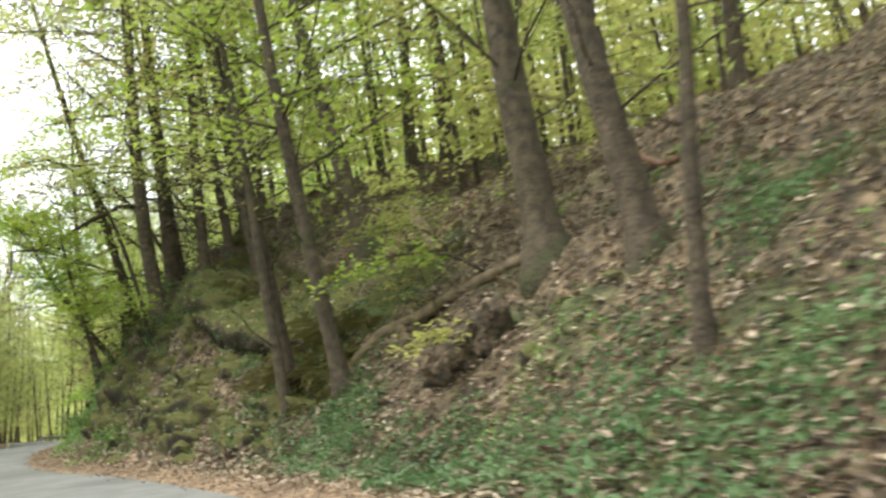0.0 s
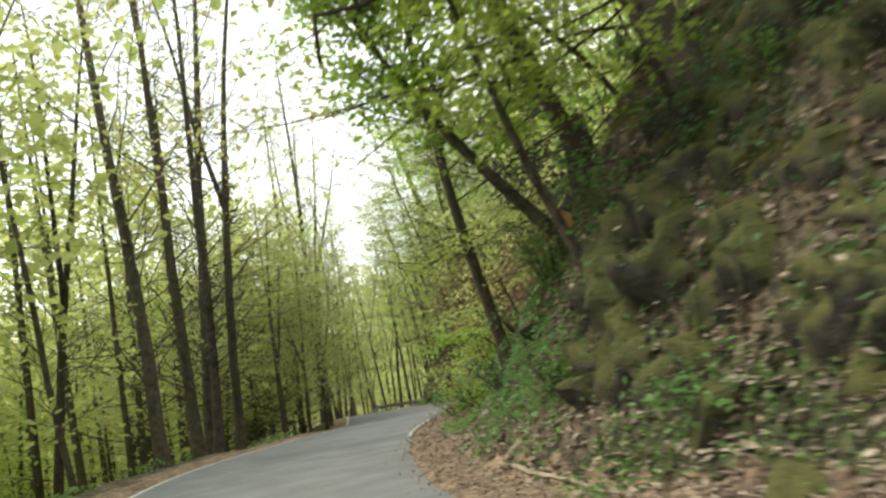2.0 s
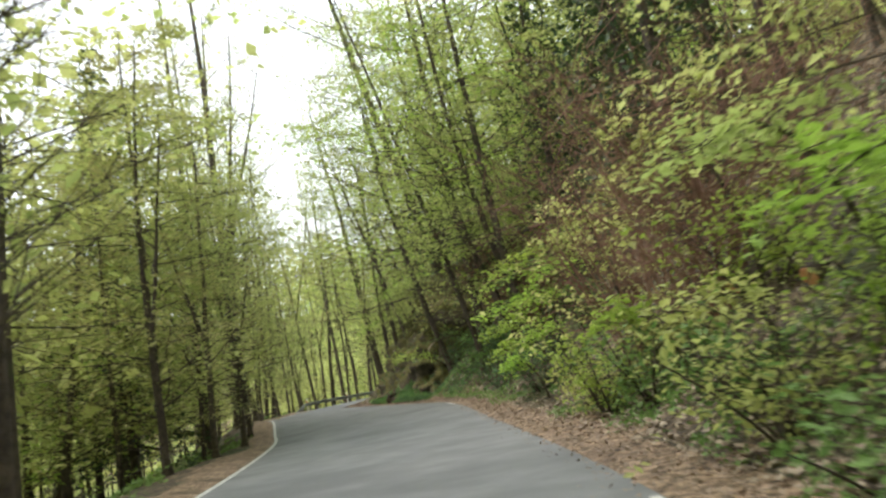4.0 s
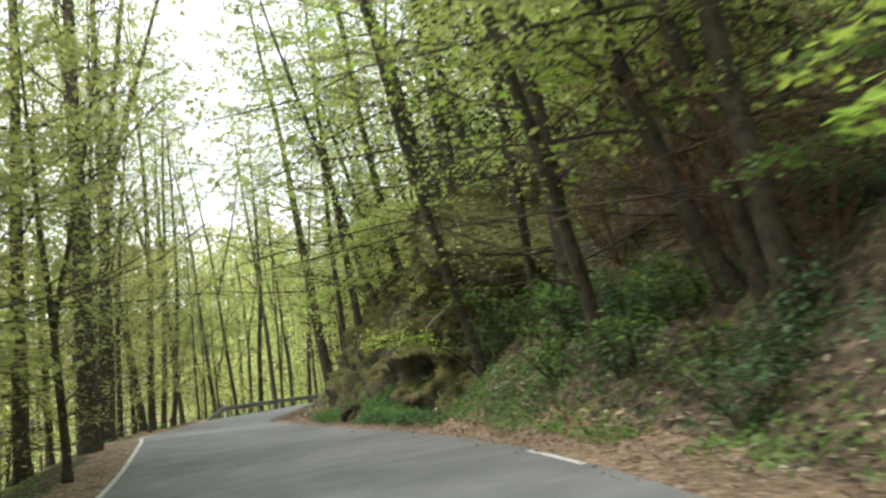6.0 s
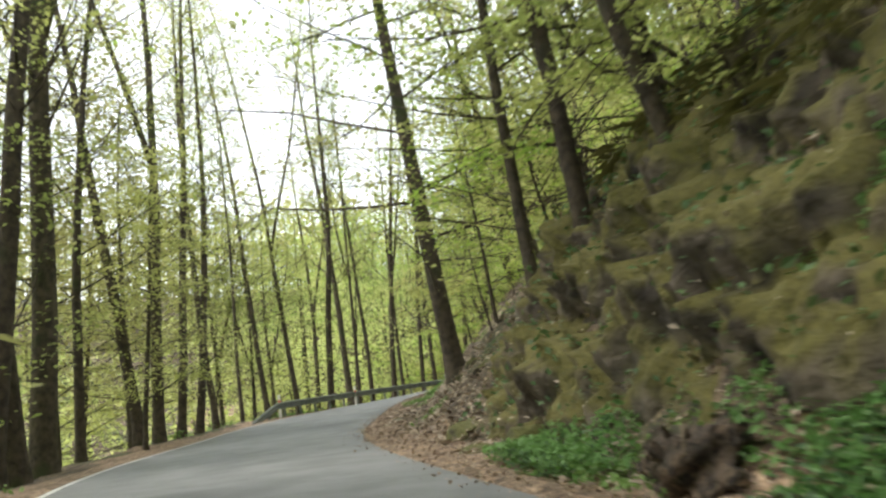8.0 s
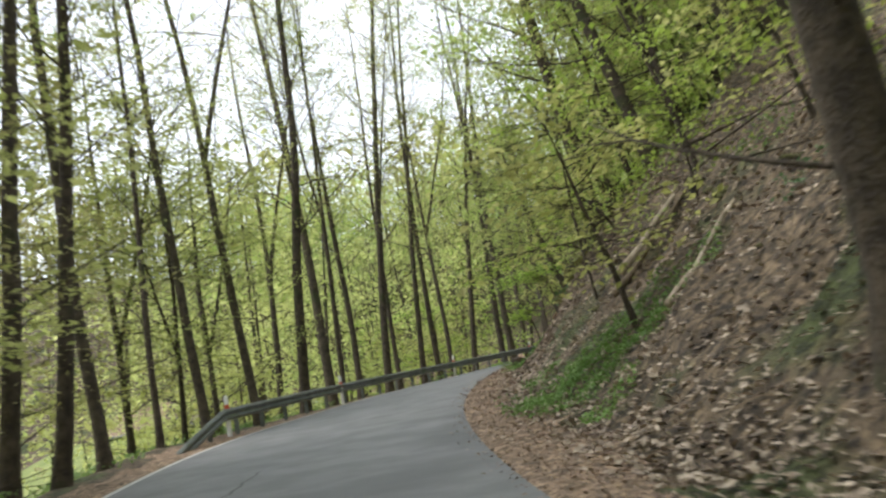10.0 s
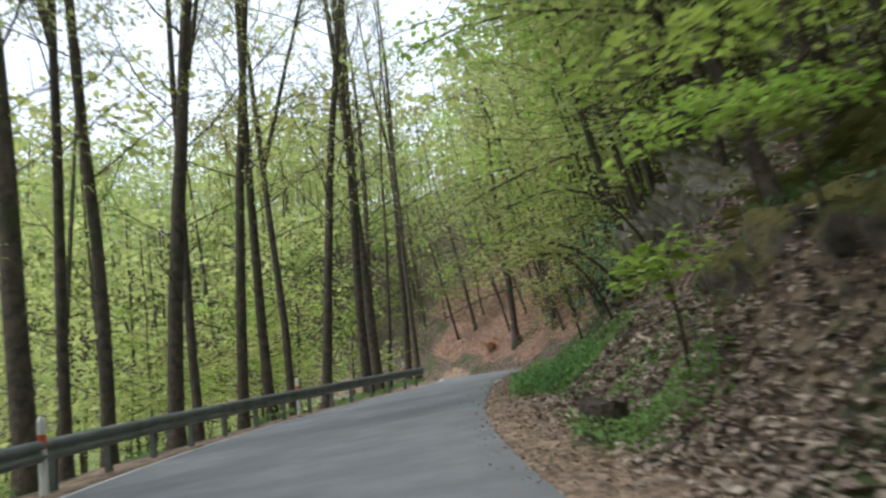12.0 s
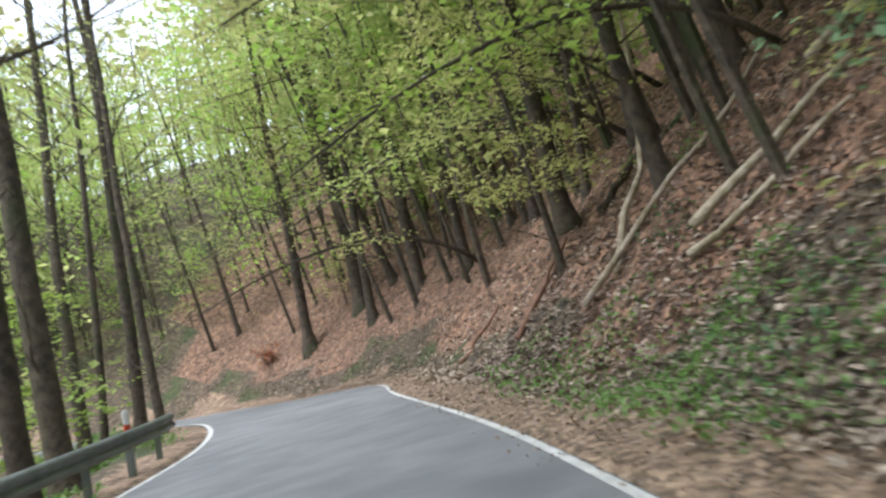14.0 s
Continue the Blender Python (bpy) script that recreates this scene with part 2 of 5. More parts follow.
class Soup:
    """Collects vertices and faces of one mesh."""

    def __init__(self):
        self.v, self.f = [], []

    def tube(self, pts, radii, n=7, cap=True):
        pts = [Vector(p) for p in pts]
        base = len(self.v)
        side = Vector((1, 0.13, 0.07))
        for i, p in enumerate(pts):
            d = (pts[min(i + 1, len(pts) - 1)] - pts[max(i - 1, 0)]).normalized()
            a = (side - d * side.dot(d)).normalized()
            b = d.cross(a)
            for k in range(n):
                w = 2 * math.pi * k / n
                self.v.append(p + (a * math.cos(w) + b * math.sin(w)) * radii[i])
        for i in range(len(pts) - 1):
            for k in range(n):
                k2 = (k + 1) % n
                self.f.append((base + i * n + k, base + i * n + k2, base + (i + 1) * n + k2, base + (i + 1) * n + k))
        if cap:
            self.f.append(tuple(base + k for k in reversed(range(n))))
            self.f.append(tuple(base + (len(pts) - 1) * n + k for k in range(n)))

    def leaf(self, p, size, rng, flat=0.6):
        d = Vector((rng.gauss(0, 1), rng.gauss(0, 1), rng.gauss(0, 1) * (1 - flat) - 0.15)).normalized()
        up = Vector((rng.gauss(0, 1 - flat), rng.gauss(0, 1 - flat), 1)).normalized()
        s = d.cross(up).normalized() * size * 0.36
        b = len(self.v)
        self.v += [p, p + d * size * 0.5 + s + up * size * 0.06, p + d * size, p + d * size * 0.5 - s + up * size * 0.06]
        self.f.append((b, b + 1, b + 2, b + 3))


# ---- the road's line ----
def smooth_line(rows, step=0.5):
    """A dense line through the stations, as arrays of x, y, z."""
    k = np.array(rows, float)
    p = np.vstack([2 * k[0] - k[1], k, 2 * k[-1] - k[-2]])
    u = np.linspace(0, 1, 21)[:-1][:, None]
    out = []
    for i in range(len(k) - 1):
        a, b, c, d = p[i], p[i + 1], p[i + 2], p[i + 3]
        out.append(0.5 * (2 * b + (c - a) * u + (2 * a - 5 * b + 4 * c - d) * u**2 + (3 * b - a - 3 * c + d) * u**3))
    q = np.vstack(out + [k[-1:]])
    s = np.r_[0, np.cumsum(np.linalg.norm(np.diff(q, axis=0), axis=1))]
    t = np.arange(0, s[-1], step)
    return np.stack([np.interp(t, s, q[:, n]) for n in range(q.shape[1])], 1)


LINE = smooth_line(ROAD)
LT = np.gradient(LINE[:, :2], axis=0)
LT /= np.linalg.norm(LT, axis=1)[:, None]
LN = np.stack([LT[:, 1], -LT[:, 0]], 1)
HALF, TILT = LINE[:, 3], LINE[:, 4]


# Where the bank gives way to open ground past the last bend.
ENDING = np.clip((np.arange(len(LINE)) - int(np.argmax(LINE[:, 1] > 183)) + 4) / 44.0, 0, 1)


def road_coords(x, y):
    """For arrays of places: the index of the nearest station, and how far to the right of the road's middle they lie."""
    x, y = np.ravel(x), np.ravel(y)
    near = np.empty(len(x), int)
    for i in range(0, len(x), 4000):
        d2 = (x[i : i + 4000, None] - LINE[None, :, 0]) ** 2 + (y[i : i + 4000, None] - LINE[None, :, 1]) ** 2
        near[i : i + 4000] = d2.argmin(1)
    dx, dy = x - LINE[near, 0], y - LINE[near, 1]
    side = dx * LN[near, 0] + dy * LN[near, 1]
    far = np.hypot(dx, dy)
    return near, np.where(side >= 0, far, -far)


def lump(x, y, seed=0.0):
    """Smooth uneven relief between about -1 and 1, from sums of waves."""
    out, amp = 0.0, 0.5
    fx, a = 0.11, 0.7 + seed
    for i in range(6):
        ca, sa = math.cos(a), math.sin(a)
        out = out + amp * np.sin(fx * (ca * x + sa * y) + 2.1 * i + seed + 1.3 * np.sin(fx * 0.7 * (ca * y - sa * x) + i))
        fx, amp, a = fx * 1.93, amp * 0.62, a + 2.4
    return out


def step01(x, a, b):
    t = np.clip((x - a) / (b - a), 0, 1)
    return t * t * (3 - 2 * t)


def bell(y, mid, wide):
    return np.exp(-(((y - mid) / wide) ** 2))


def ground_height(x, y):
    x, y = np.asarray(x, float), np.asarray(y, float)
    shape = x.shape
    near, d = road_coords(x, y)
    x, y = x.ravel(), y.ravel()
    ahead = np.clip((x - LINE[near, 0]) * LT[near, 0] + (y - LINE[near, 1]) * LT[near, 1], -0.3, 0.3)
    place, every = near + ahead / 0.5, np.arange(len(LINE))
    half, s = np.interp(place, every, HALF), np.interp(place, every, LINE[:, 1])
    tilt = np.interp(place, every, TILT)
    z = np.interp(place, every, LINE[:, 2]) + tilt * np.clip(d, -half - 1.5, half + 1.5)
    e = d - half
    verge = 1.0 + 0.5 * np.sin(s * 0.13) + VERGE(s)
    up = np.maximum(e - verge, 0)
    cliff = CLIFF(s)
    steep = np.minimum(up, CREST(s))
    climb = 0.95 * steep + 0.3 * (up - steep)
    rise = 42 * (1 - np.exp(-climb / 42)) + cliff * step01(up, 0.0, 2.6) + 0.06 * np.clip(e, 0, 2)
    soft = up / (up + 0.8)
    rise = rise * (0.35 + 0.65 * soft)
    end = ENDING[near]
    rise = rise * (1 - 0.2 * end)
    w = -d - half
    down = np.maximum(w - 1.6, 0)
    deep = 15 + 5 * step01(s, 92, 125)
    fall = -deep * (1 - np.exp(-down * 0.42 / deep)) + 0.05 * np.clip(w, 0, 1)
    fall = fall + np.maximum(np.minimum(w, 260) - 75, 0) * (0.07 + 0.28 * (1 - step01(s, 45, 95)))
    rough = np.clip(np.abs(d) - half - 0.2, 0, 3) / 3
    h = z + np.where(d > 0, rise, fall) + lump(x, y) * (0.30 * rough + 0.6 * np.clip((np.abs(d) - 12) / 30, 0, 2)) + lump(x * 5.3, y * 5.3, 3.0) * 0.13 * rough + (lump(x * 23, y * 23, 5.0) + lump(y * 17 + 3 * np.sin(x * 2.3), x * 17, 8.3) + lump(x * 14 + y * 14, x * 15 - y * 12, 2.2)) * 0.15 * rough * (d > 0) * np.exp(-np.maximum(e - 12, 0) / 6)
    h = np.where(np.abs(d) < half + 0.05, z - 0.035, h)
    return h.reshape(shape)


def CREST(s):
    return 6.6 + 1.2 * np.sin(s * 0.11) + 3.0 * bell(s, 58, 9) + 3.5 * bell(s, 39, 6) + 60 * step01(s, 98, 118)


def CLIFF(s):
    return 2.5 * bell(s, 28.8, 4.4) + 1.3 * bell(s, 40, 5) + 2.6 * bell(s, 88, 6) + 1.2 * bell(s, 124, 4) + 0.7 * bell(s, 132.5, 5)


def VERGE(s):
    return 0.8 * bell(s, 39.5, 4.5) - 0.8 * bell(s, 80, 9) + 2.3 * bell(s, 80.6, 2.4) + 0.8 * bell(s, 88, 4) + 0.3 * bell(s, 122, 6) + 0.9 * bell(s, 140.5, 4) + 0.7 * bell(s, 132.5, 6)


def axis_steps(lo, hi, fine, reach, grow=1.16):
    mid = list(np.arange(lo, hi + fine, fine))
    a, b, st = mid[0], mid[-1], fine
    left, right = [], []
    while b < hi + reach:
        st *= grow
        b += st
        right.append(b)
        a -= st
        left.append(a)
    return np.array(left[::-1] + mid + right)


gx, gy = axis_steps(-12, 24, 0.26, 900, 1.2), axis_steps(-6, 162, 0.26, 900, 1.2)
GX, GY = np.meshgrid(gx, gy)
GZ = ground_height(GX, GY)
nxg, nyg = len(gx), len(gy)
gi = np.arange(nxg * nyg).reshape(nyg, nxg)
gf = np.stack([gi[:-1, :-1], gi[:-1, 1:], gi[1:, 1:], gi[1:, :-1]], -1).reshape(-1, 4)
ground = link_mesh("ground", np.stack([GX, GY, GZ], -1).reshape(-1, 3), gf, M_LITTER, smooth=True)
for mm in (M_VERGE, M_RED, M_MEADOW):
    ground.data.materials.append(mm)
fc = np.stack([GX, GY], -1).reshape(-1, 2)[gf].mean(1)
fn, fd = road_coords(fc[:, 0], fc[:, 1])
fe, fs = np.abs(fd) - HALF[fn], LINE[fn, 1]
wav = 0.35 * lump(fc[:, 0] * 4, fc[:, 1] * 4, 1.0)
slot = np.where(fe + wav < 1.05, 1, 0)
slot = np.where((fd > 0) & (fe + 3 * wav > 2.2) & (fe < 30) & (fs > 147) & (ENDING[fn] < 0.3), 2, slot)
slot = np.where((ENDING[fn] > 0.3) & (fd < 0), 3, slot)
slot = np.where((fd < 0) & (fe + 3 * wav > 3.5), 3, slot)
ground.data.polygons.foreach_set("material_index", slot.astype(np.int32))
tagged(ground, "steep wooded hillside of brown leaf litter, soil and moss", "ground", kind="structure")


def ribbon(name, lo, hi, lift, mat, thick=0.0, skip=()):
    """A strip along the road between two distances from its middle, given as functions of the station."""
    v, f = [], []
    for i in range(len(LINE)):
        for off, dz in ((lo(i), lift), (hi(i), lift)) if not thick else ((lo(i), lift - thick), (lo(i), lift), (hi(i), lift), (hi(i), lift - thick)):
            v.append((LINE[i, 0] + LN[i, 0] * off, LINE[i, 1] + LN[i, 1] * off, LINE[i, 2] + TILT[i] * off + dz))
    n = 4 if thick else 2
    for i in range(len(LINE) - 1):
        if any(a <= LINE[i, 1] < b for a, b in skip):
            continue
        for k in range(n - 1):
            f.append((i * n + k, i * n + k + 1, (i + 1) * n + k + 1, (i + 1) * n + k))
    return link_mesh(name, v, f, mat)


road = tagged(ribbon("road", lambda i: -HALF[i], lambda i: HALF[i], 0.0, M_ASPHALT, 0.12), "narrow grey asphalt forest road", "road", kind="structure")
tagged(ribbon("edge_line", lambda i: -HALF[i] + 0.02, lambda i: -HALF[i] + 0.13, 0.004, M_PAINT), "worn white edge line on the asphalt", "road marking", kind="structure")
tagged(ribbon("edge_line", lambda i: HALF[i] - 0.1, lambda i: HALF[i] - 0.02, 0.004, M_PAINT, skip=((-90, 39), (46, 67.8), (70.0, 142))), "worn white edge line, partly under leaves", "road marking", kind="structure")


BANK_TREES_A = [  # x, y, radius, lean in x and y
    (4.98, 7.60, 0.083, -0.04, 0.01),
    (6.30, 10.59, 0.225, -0.17, 0.05),
    (6.25, 13.60, 0.295, -0.13, 0.03),
    (3.45, 16.74, 0.152, -0.20, 0.02),
    (2.72, 18.47, 0.110, -0.22, 0.02),
    (2.95, 18.95, 0.095, -0.19, 0.02),
    (8.71, 20.73, 0.076, 0.08, -0.02),
    (5.87, 24.22, 0.248, -0.33, 0.03),
    (0.65, 29.14, 0.227, -0.26, -0.00),
    (3.30, 29.66, 0.102, -0.10, 0.01),
    (9.28, 30.79, 0.222, -0.02, 0.00),
    (-0.62, 32.30, 0.105, -0.95, -0.01),
    (1.23, 31.33, 0.255, -0.08, 0.01),
    (10.77, 31.33, 0.204, -0.03, 0.01),
    (2.05, 29.10, 0.165, -0.12, 0.00),
    (-1.26, 39.74, 0.135, -0.22, 0.00),
    (-1.16, 72.13, 0.112, -0.15, 0.02),
    (-0.60, 74.94, 0.199, -0.02, 0.00),
]
BANK_TREES_B = [  # x, y, radius, lean in x and y
    (-1.74, 78.44, 0.114, -0.28, 0.04),
    (-0.16, 79.48, 0.116, -0.06, 0.01),
    (-0.21, 87.50, 0.204, -0.10, 0.01),
    (-0.47, 88.91, 0.307, -0.25, 0.03),
    (-2.71, 89.42, 0.109, -0.24, 0.02),
    (-3.33, 91.96, 0.132, -0.08, 0.01),
    (-3.78, 93.89, 0.106, -0.16, 0.01),
    (-4.17, 104.51, 0.25, -0.19, 0.01),
    (2.35, 124.48, 0.215, -0.17, 0.04),
    (1.51, 128.11, 0.265, -0.15, 0.02),
    (-0.14, 127.09, 0.097, -0.35, 0.13),
    (12.39, 149.90, 0.158, -0.19, 0.14),
    (15.74, 150.33, 0.184, -0.26, 0.19),
    (18.74, 153.33, 0.147, -0.18, 0.13),
    (16.70, 154.00, 0.154, -0.06, 0.04),
    (14.43, 154.41, 0.219, -0.11, 0.08),
    (16.74, 155.91, 0.110, -0.03, 0.02),
    (18.86, 160.17, 0.132, -0.04, 0.03),
]
BANK_TREES_C = [  # x, y, radius, lean in x and y
    (-0.07, 69.95, 0.140, -0.40, 0.00),
    (0.05, 69.40, 0.120, -0.30, 0.00),
    (-0.04, 68.60, 0.150, -0.19, 0.00),
    (-0.81, 29.40, 0.060, -0.38, 0.00),
    (2.80, 29.40, 0.150, -0.16, 0.00),
    (3.95, 30.00, 0.130, -0.10, 0.00),
    (20.24, 165.38, 0.175, -0.02, 0.01),
    (27.25, 165.76, 0.279, -0.07, 0.04),
    (20.69, 169.07, 0.235, -0.02, 0.02),
    (20.00, 171.74, 0.178, -0.12, 0.09),
    (21.17, 174.27, 0.264, -0.06, 0.04),
    (19.48, 176.22, 0.218, -0.06, 0.05),
]
ROW_TREES_A = [  # x, y, radius, lean in x and y
    (-11.07, 39.99, 0.086, -0.13, -0.00),
    (-10.06, 43.19, 0.205, -0.04, 0.00),
    (-9.97, 46.19, 0.189, -0.02, 0.00),
    (-9.80, 47.62, 0.162, -0.01, 0.00),
    (-10.41, 49.08, 0.197, 0.01, -0.00),
    (-9.69, 50.21, 0.172, 0.07, -0.00),
    (-11.51, 87.20, 0.307, 0.00, -0.00),
    (-13.67, 88.39, 0.270, 0.05, -0.01),
    (-12.37, 90.08, 0.101, 0.01, -0.00),
    (-13.29, 96.96, 0.239, 0.02, -0.00),
    (-13.34, 98.38, 0.247, 0.05, -0.00),
    (-13.76, 101.01, 0.329, 0.05, -0.01),
    (-13.69, 103.64, 0.138, 0.02, -0.00),
    (-13.57, 109.36, 0.206, 0.03, -0.00),
    (-13.53, 111.46, 0.211, 0.02, -0.00),
    (-13.29, 114.02, 0.169, 0.05, -0.00),
    (-13.11, 116.21, 0.167, 0.04, -0.00),
    (-12.81, 118.78, 0.187, 0.04, -0.01),
]
ROW_TREES_B = [  # x, y, radius, lean in x and y
    (-12.20, 121.93, 0.113, 0.07, -0.01),
    (-11.45, 125.11, 0.183, -0.06, 0.01),
    (-10.23, 128.54, 0.186, 0.04, -0.01),
    (-8.81, 133.19, 0.262, 0.01, -0.00),
    (-7.78, 135.76, 0.264, -0.02, 0.00),
    (-7.23, 137.55, 0.146, 0.01, -0.00),
    (-6.48, 138.95, 0.187, 0.04, -0.01),
    (-5.04, 141.75, 0.248, 0.02, -0.00),
    (-4.41, 143.16, 0.162, -0.04, 0.01),
    (-2.92, 146.03, 0.210, 0.02, -0.01),
    (-1.79, 147.54, 0.214, -0.06, 0.02),
    (-0.98, 148.81, 0.173, 0.00, -0.00),
    (0.55, 151.00, 0.203, 0.05, -0.01),
    (2.90, 153.90, 0.215, 0.00, 0.00),
    (3.94, 155.96, 0.259, -0.01, 0.01),
    (8.61, 164.64, 0.149, 0.02, -0.01),
    (7.71, 166.91, 0.132, 0.03, -0.02),
    (9.16, 168.05, 0.215, 0.07, -0.05),
    (7.94, 169.66, 0.250, -0.03, 0.01),
]
ARCHING_A = [  # foot x, y, tip x, y, z
    (6.09, 15.86, 3.21, 16.01, 4.15),
    (4.71, 12.71, 3.56, 12.44, 2.55),
    (6.36, 18.59, 4.06, 17.62, 5.27),
    (0.86, 37.89, -2.69, 37.39, 5.21),
    (-1.00, 48.44, -2.20, 47.64, 3.73),
    (5.65, 40.35, -3.86, 39.68, 8.22),
    (-0.19, 70.55, -1.21, 69.97, 5.18),
    (1.15, 67.84, -0.83, 67.47, 5.86),
    (1.68, 66.59, -0.94, 66.17, 6.50),
    (-0.66, 79.25, -2.37, 78.48, 5.87),
    (-0.88, 73.89, -1.41, 73.19, 5.31),
    (-1.13, 70.90, -1.61, 70.16, 4.54),
    (1.84, 71.98, -0.76, 70.42, 7.48),
    (-2.10, 90.61, -4.06, 89.86, 7.95),
]
ARCHING_B = [  # foot x, y, tip x, y, z
    (-0.98, 125.68, -1.71, 125.38, 7.62),
    (-1.20, 127.60, -1.92, 126.99, 6.64),
    (4.26, 137.18, 0.78, 137.85, 8.09),
    (3.75, 135.11, 0.74, 135.55, 8.85),
    (4.80, 133.30, -1.67, 133.67, 11.20),
    (4.00, 137.59, 1.87, 138.05, 8.05),
    (5.77, 138.45, 3.74, 138.89, 9.01),
    (13.66, 148.03, 6.41, 151.57, 9.36),
    (15.33, 146.55, 5.68, 151.50, 11.53),
    (18.28, 155.28, 10.34, 158.96, 9.91),
    (21.44, 156.53, 11.88, 159.93, 12.16),
    (19.72, 163.79, 10.47, 165.70, 8.67),
]
ARCHING_C = [  # foot x, y, tip x, y, z
    (1.57, 64.16, -1.98, 63.89, 6.08),
    (0.81, 63.88, -2.01, 63.50, 5.35),
    (-0.11, 63.02, -2.11, 62.54, 4.73),
    (-0.60, 61.87, -2.07, 61.49, 4.24),
    (2.47, 63.70, -1.28, 63.52, 6.58),
    (0.64, 62.09, -1.55, 61.73, 5.14),
    (-1.21, 60.76, -2.08, 60.42, 3.80),
    (-0.19, 61.08, -1.43, 60.63, 4.44),
    (1.62, 62.01, -0.87, 61.80, 5.90),
]


ARCHING_D = [  # foot x, y, tip x, y, z
    (-1.0, 44.2, -2.8, 43.4, 4.1),
    (-0.3, 47.6, -2.5, 45.9, 4.9),
    (-1.0, 51.4, -2.2, 51.0, 3.9),
    (0.4, 28.6, -3.4, 28.0, 9.6),
    (1.6, 32.4, -5.0, 32.2, 10.4),
    (2.4, 28.2, -1.6, 27.2, 9.2),
    (1.8, 34.8, -4.6, 35.6, 9.4),
    (-0.8, 88.6, -4.6, 88.0, 8.3),
    (-1.0, 81.6, -4.75, 80.7, 5.05),
    (-0.4, 90.2, -4.3, 90.4, 7.7),
    (0.2, 86.8, -3.7, 86.4, 9.1),
    (-1.2, 92.0, -5.2, 92.6, 9.2),
    (-1.8, 94.4, -5.0, 95.2, 8.2),
    (-0.6, 84.4, -3.4, 83.8, 8.9),
    (-0.2, 123.8, -3.5, 124.2, 7.7),
    (0.3, 122.6, -3.4, 123.0, 8.7),
    (0.0, 125.4, -2.7, 125.4, 7.5),
    (-0.3, 121.4, -3.9, 121.2, 9.2),
]


# ---- makers ----
def facet_rock(seed, size, cuts=9, level=3, rough=0.10):
    """A fractured boulder: a ball cut by random planes, then roughened."""
    rng = random.Random(seed)
    bm = bmesh.new()
    bmesh.ops.create_icosphere(bm, subdivisions=level, radius=1.0)
    planes = []
    for _ in range(cuts):
        n = Vector((rng.gauss(0, 1), rng.gauss(0, 1), rng.gauss(0, 0.8))).normalized()
        planes.append((n, rng.uniform(0.45, 0.85)))
    for v in bm.verts:
        for n, d in planes:
            over = v.co.dot(n) - d
            if over > 0:
                v.co -= n * over * 0.92
        q = v.co * 1.7 + Vector((seed * 3.1, seed * 1.7, 0))
        v.co *= 1 + rough * noise.noise(q * 1.3) + rough * 0.6 * noise.noise(q * 4.1)
        v.co = Vector((v.co.x * size[0], v.co.y * size[1], v.co.z * size[2]))
    return bm


def mesh_of(name, bm, mats, parent=None, label="", smooth=False):
    me = bpy.data.meshes.new(name)
    bm.to_mesh(me)
    bm.free()
    for mm in mats if isinstance(mats, (list, tuple)) else (mats,):
        me.materials.append(mm)
    if smooth:
        me.polygons.foreach_set("use_smooth", [True] * len(me.polygons))
    ob = new(name, me)
    if parent:
        ob.parent = parent
    if label:
        ob["label"] = label
    return ob


def height_at(x, y):
    return float(ground_height(np.array([x]), np.array([y]))[0])


def beside(y, off):
    """The place at that many metres to the right of the road's edge (to the left of the other edge if negative), near that y."""
    i = int(np.argmin(abs(LINE[:, 1] - y)))
    d = HALF[i] + off if off > 0 else -HALF[i] + off
    return LINE[i, 0] + LN[i, 0] * d, LINE[i, 1] + LN[i, 1] * d


def over_road(p):
    """Which of the places lie low over the road."""
    near, d = road_coords(p[:, 0], p[:, 1])
    return (np.abs(d) < HALF[near] - 0.2) & (p[:, 2] < LINE[near, 2] + 4.6)


class Leaves:
    """Collects leaf places, and makes one mesh of small folded leaves."""

    def __init__(self, seed):
        self.rng, self.c, self.s = random.Random(seed), [], []
        self.np = np.random.RandomState(seed % 100000)

    def spray(self, q, way, length, count, size, width=0.5):
        """A flat fan of leaves along a twig."""
        g, side = self.rng, Vector((-way.y, way.x, 0))
        side = side.normalized() if side.length > 1e-4 else Vector((1, 0, 0))
        for _ in range(count):
            u = g.random() ** 0.7
            off = g.uniform(-1, 1) * width * length * (0.25 + 0.75 * math.sin(min(u * 2.6, 3.0)))
            p = q + way * (u * length) + side * off + Vector((0, 0, g.gauss(0, 0.05 + 0.04 * length) - 0.10 * u * u * length))
            self.c.append(p)
            self.s.append(size * g.uniform(0.6, 1.35))

    def clear_road(self, at):
        """Drops the leaves that would hang in the way of cars; at is where the tree stands."""
        if self.c:
            keep = ~over_road(np.array([tuple(p) for p in self.c]) + np.array(at))
            self.c, self.s = [p for p, k in zip(self.c, keep) if k], [s for s, k in zip(self.s, keep) if k]

    def build(self, name, mat, parent=None, label="", flat=0.35):
        n = len(self.c)
        if not n:
            return None
        c, s, r = np.array([tuple(p) for p in self.c]), np.array(self.s)[:, None], self.np
        up = r.normal(0, flat, (n, 3)) + [0, 0, 1]
        up /= np.linalg.norm(up, axis=1)[:, None]
        d = r.normal(0, 1, (n, 3))
        d -= up * (d * up).sum(1)[:, None]
        d /= np.linalg.norm(d, axis=1)[:, None]
        b = np.cross(up, d)
        v = np.stack([c - d * s * 0.5, c + b * s * 0.3 + up * s * 0.05 - d * s * 0.04, c + d * s * 0.5 - up * s * 0.06, c - b * s * 0.3 + up * s * 0.05 - d * s * 0.04], 1).reshape(-1, 3)
        f = np.arange(4 * n).reshape(n, 4)
        return link_mesh(name, v, f, mat, parent, label)


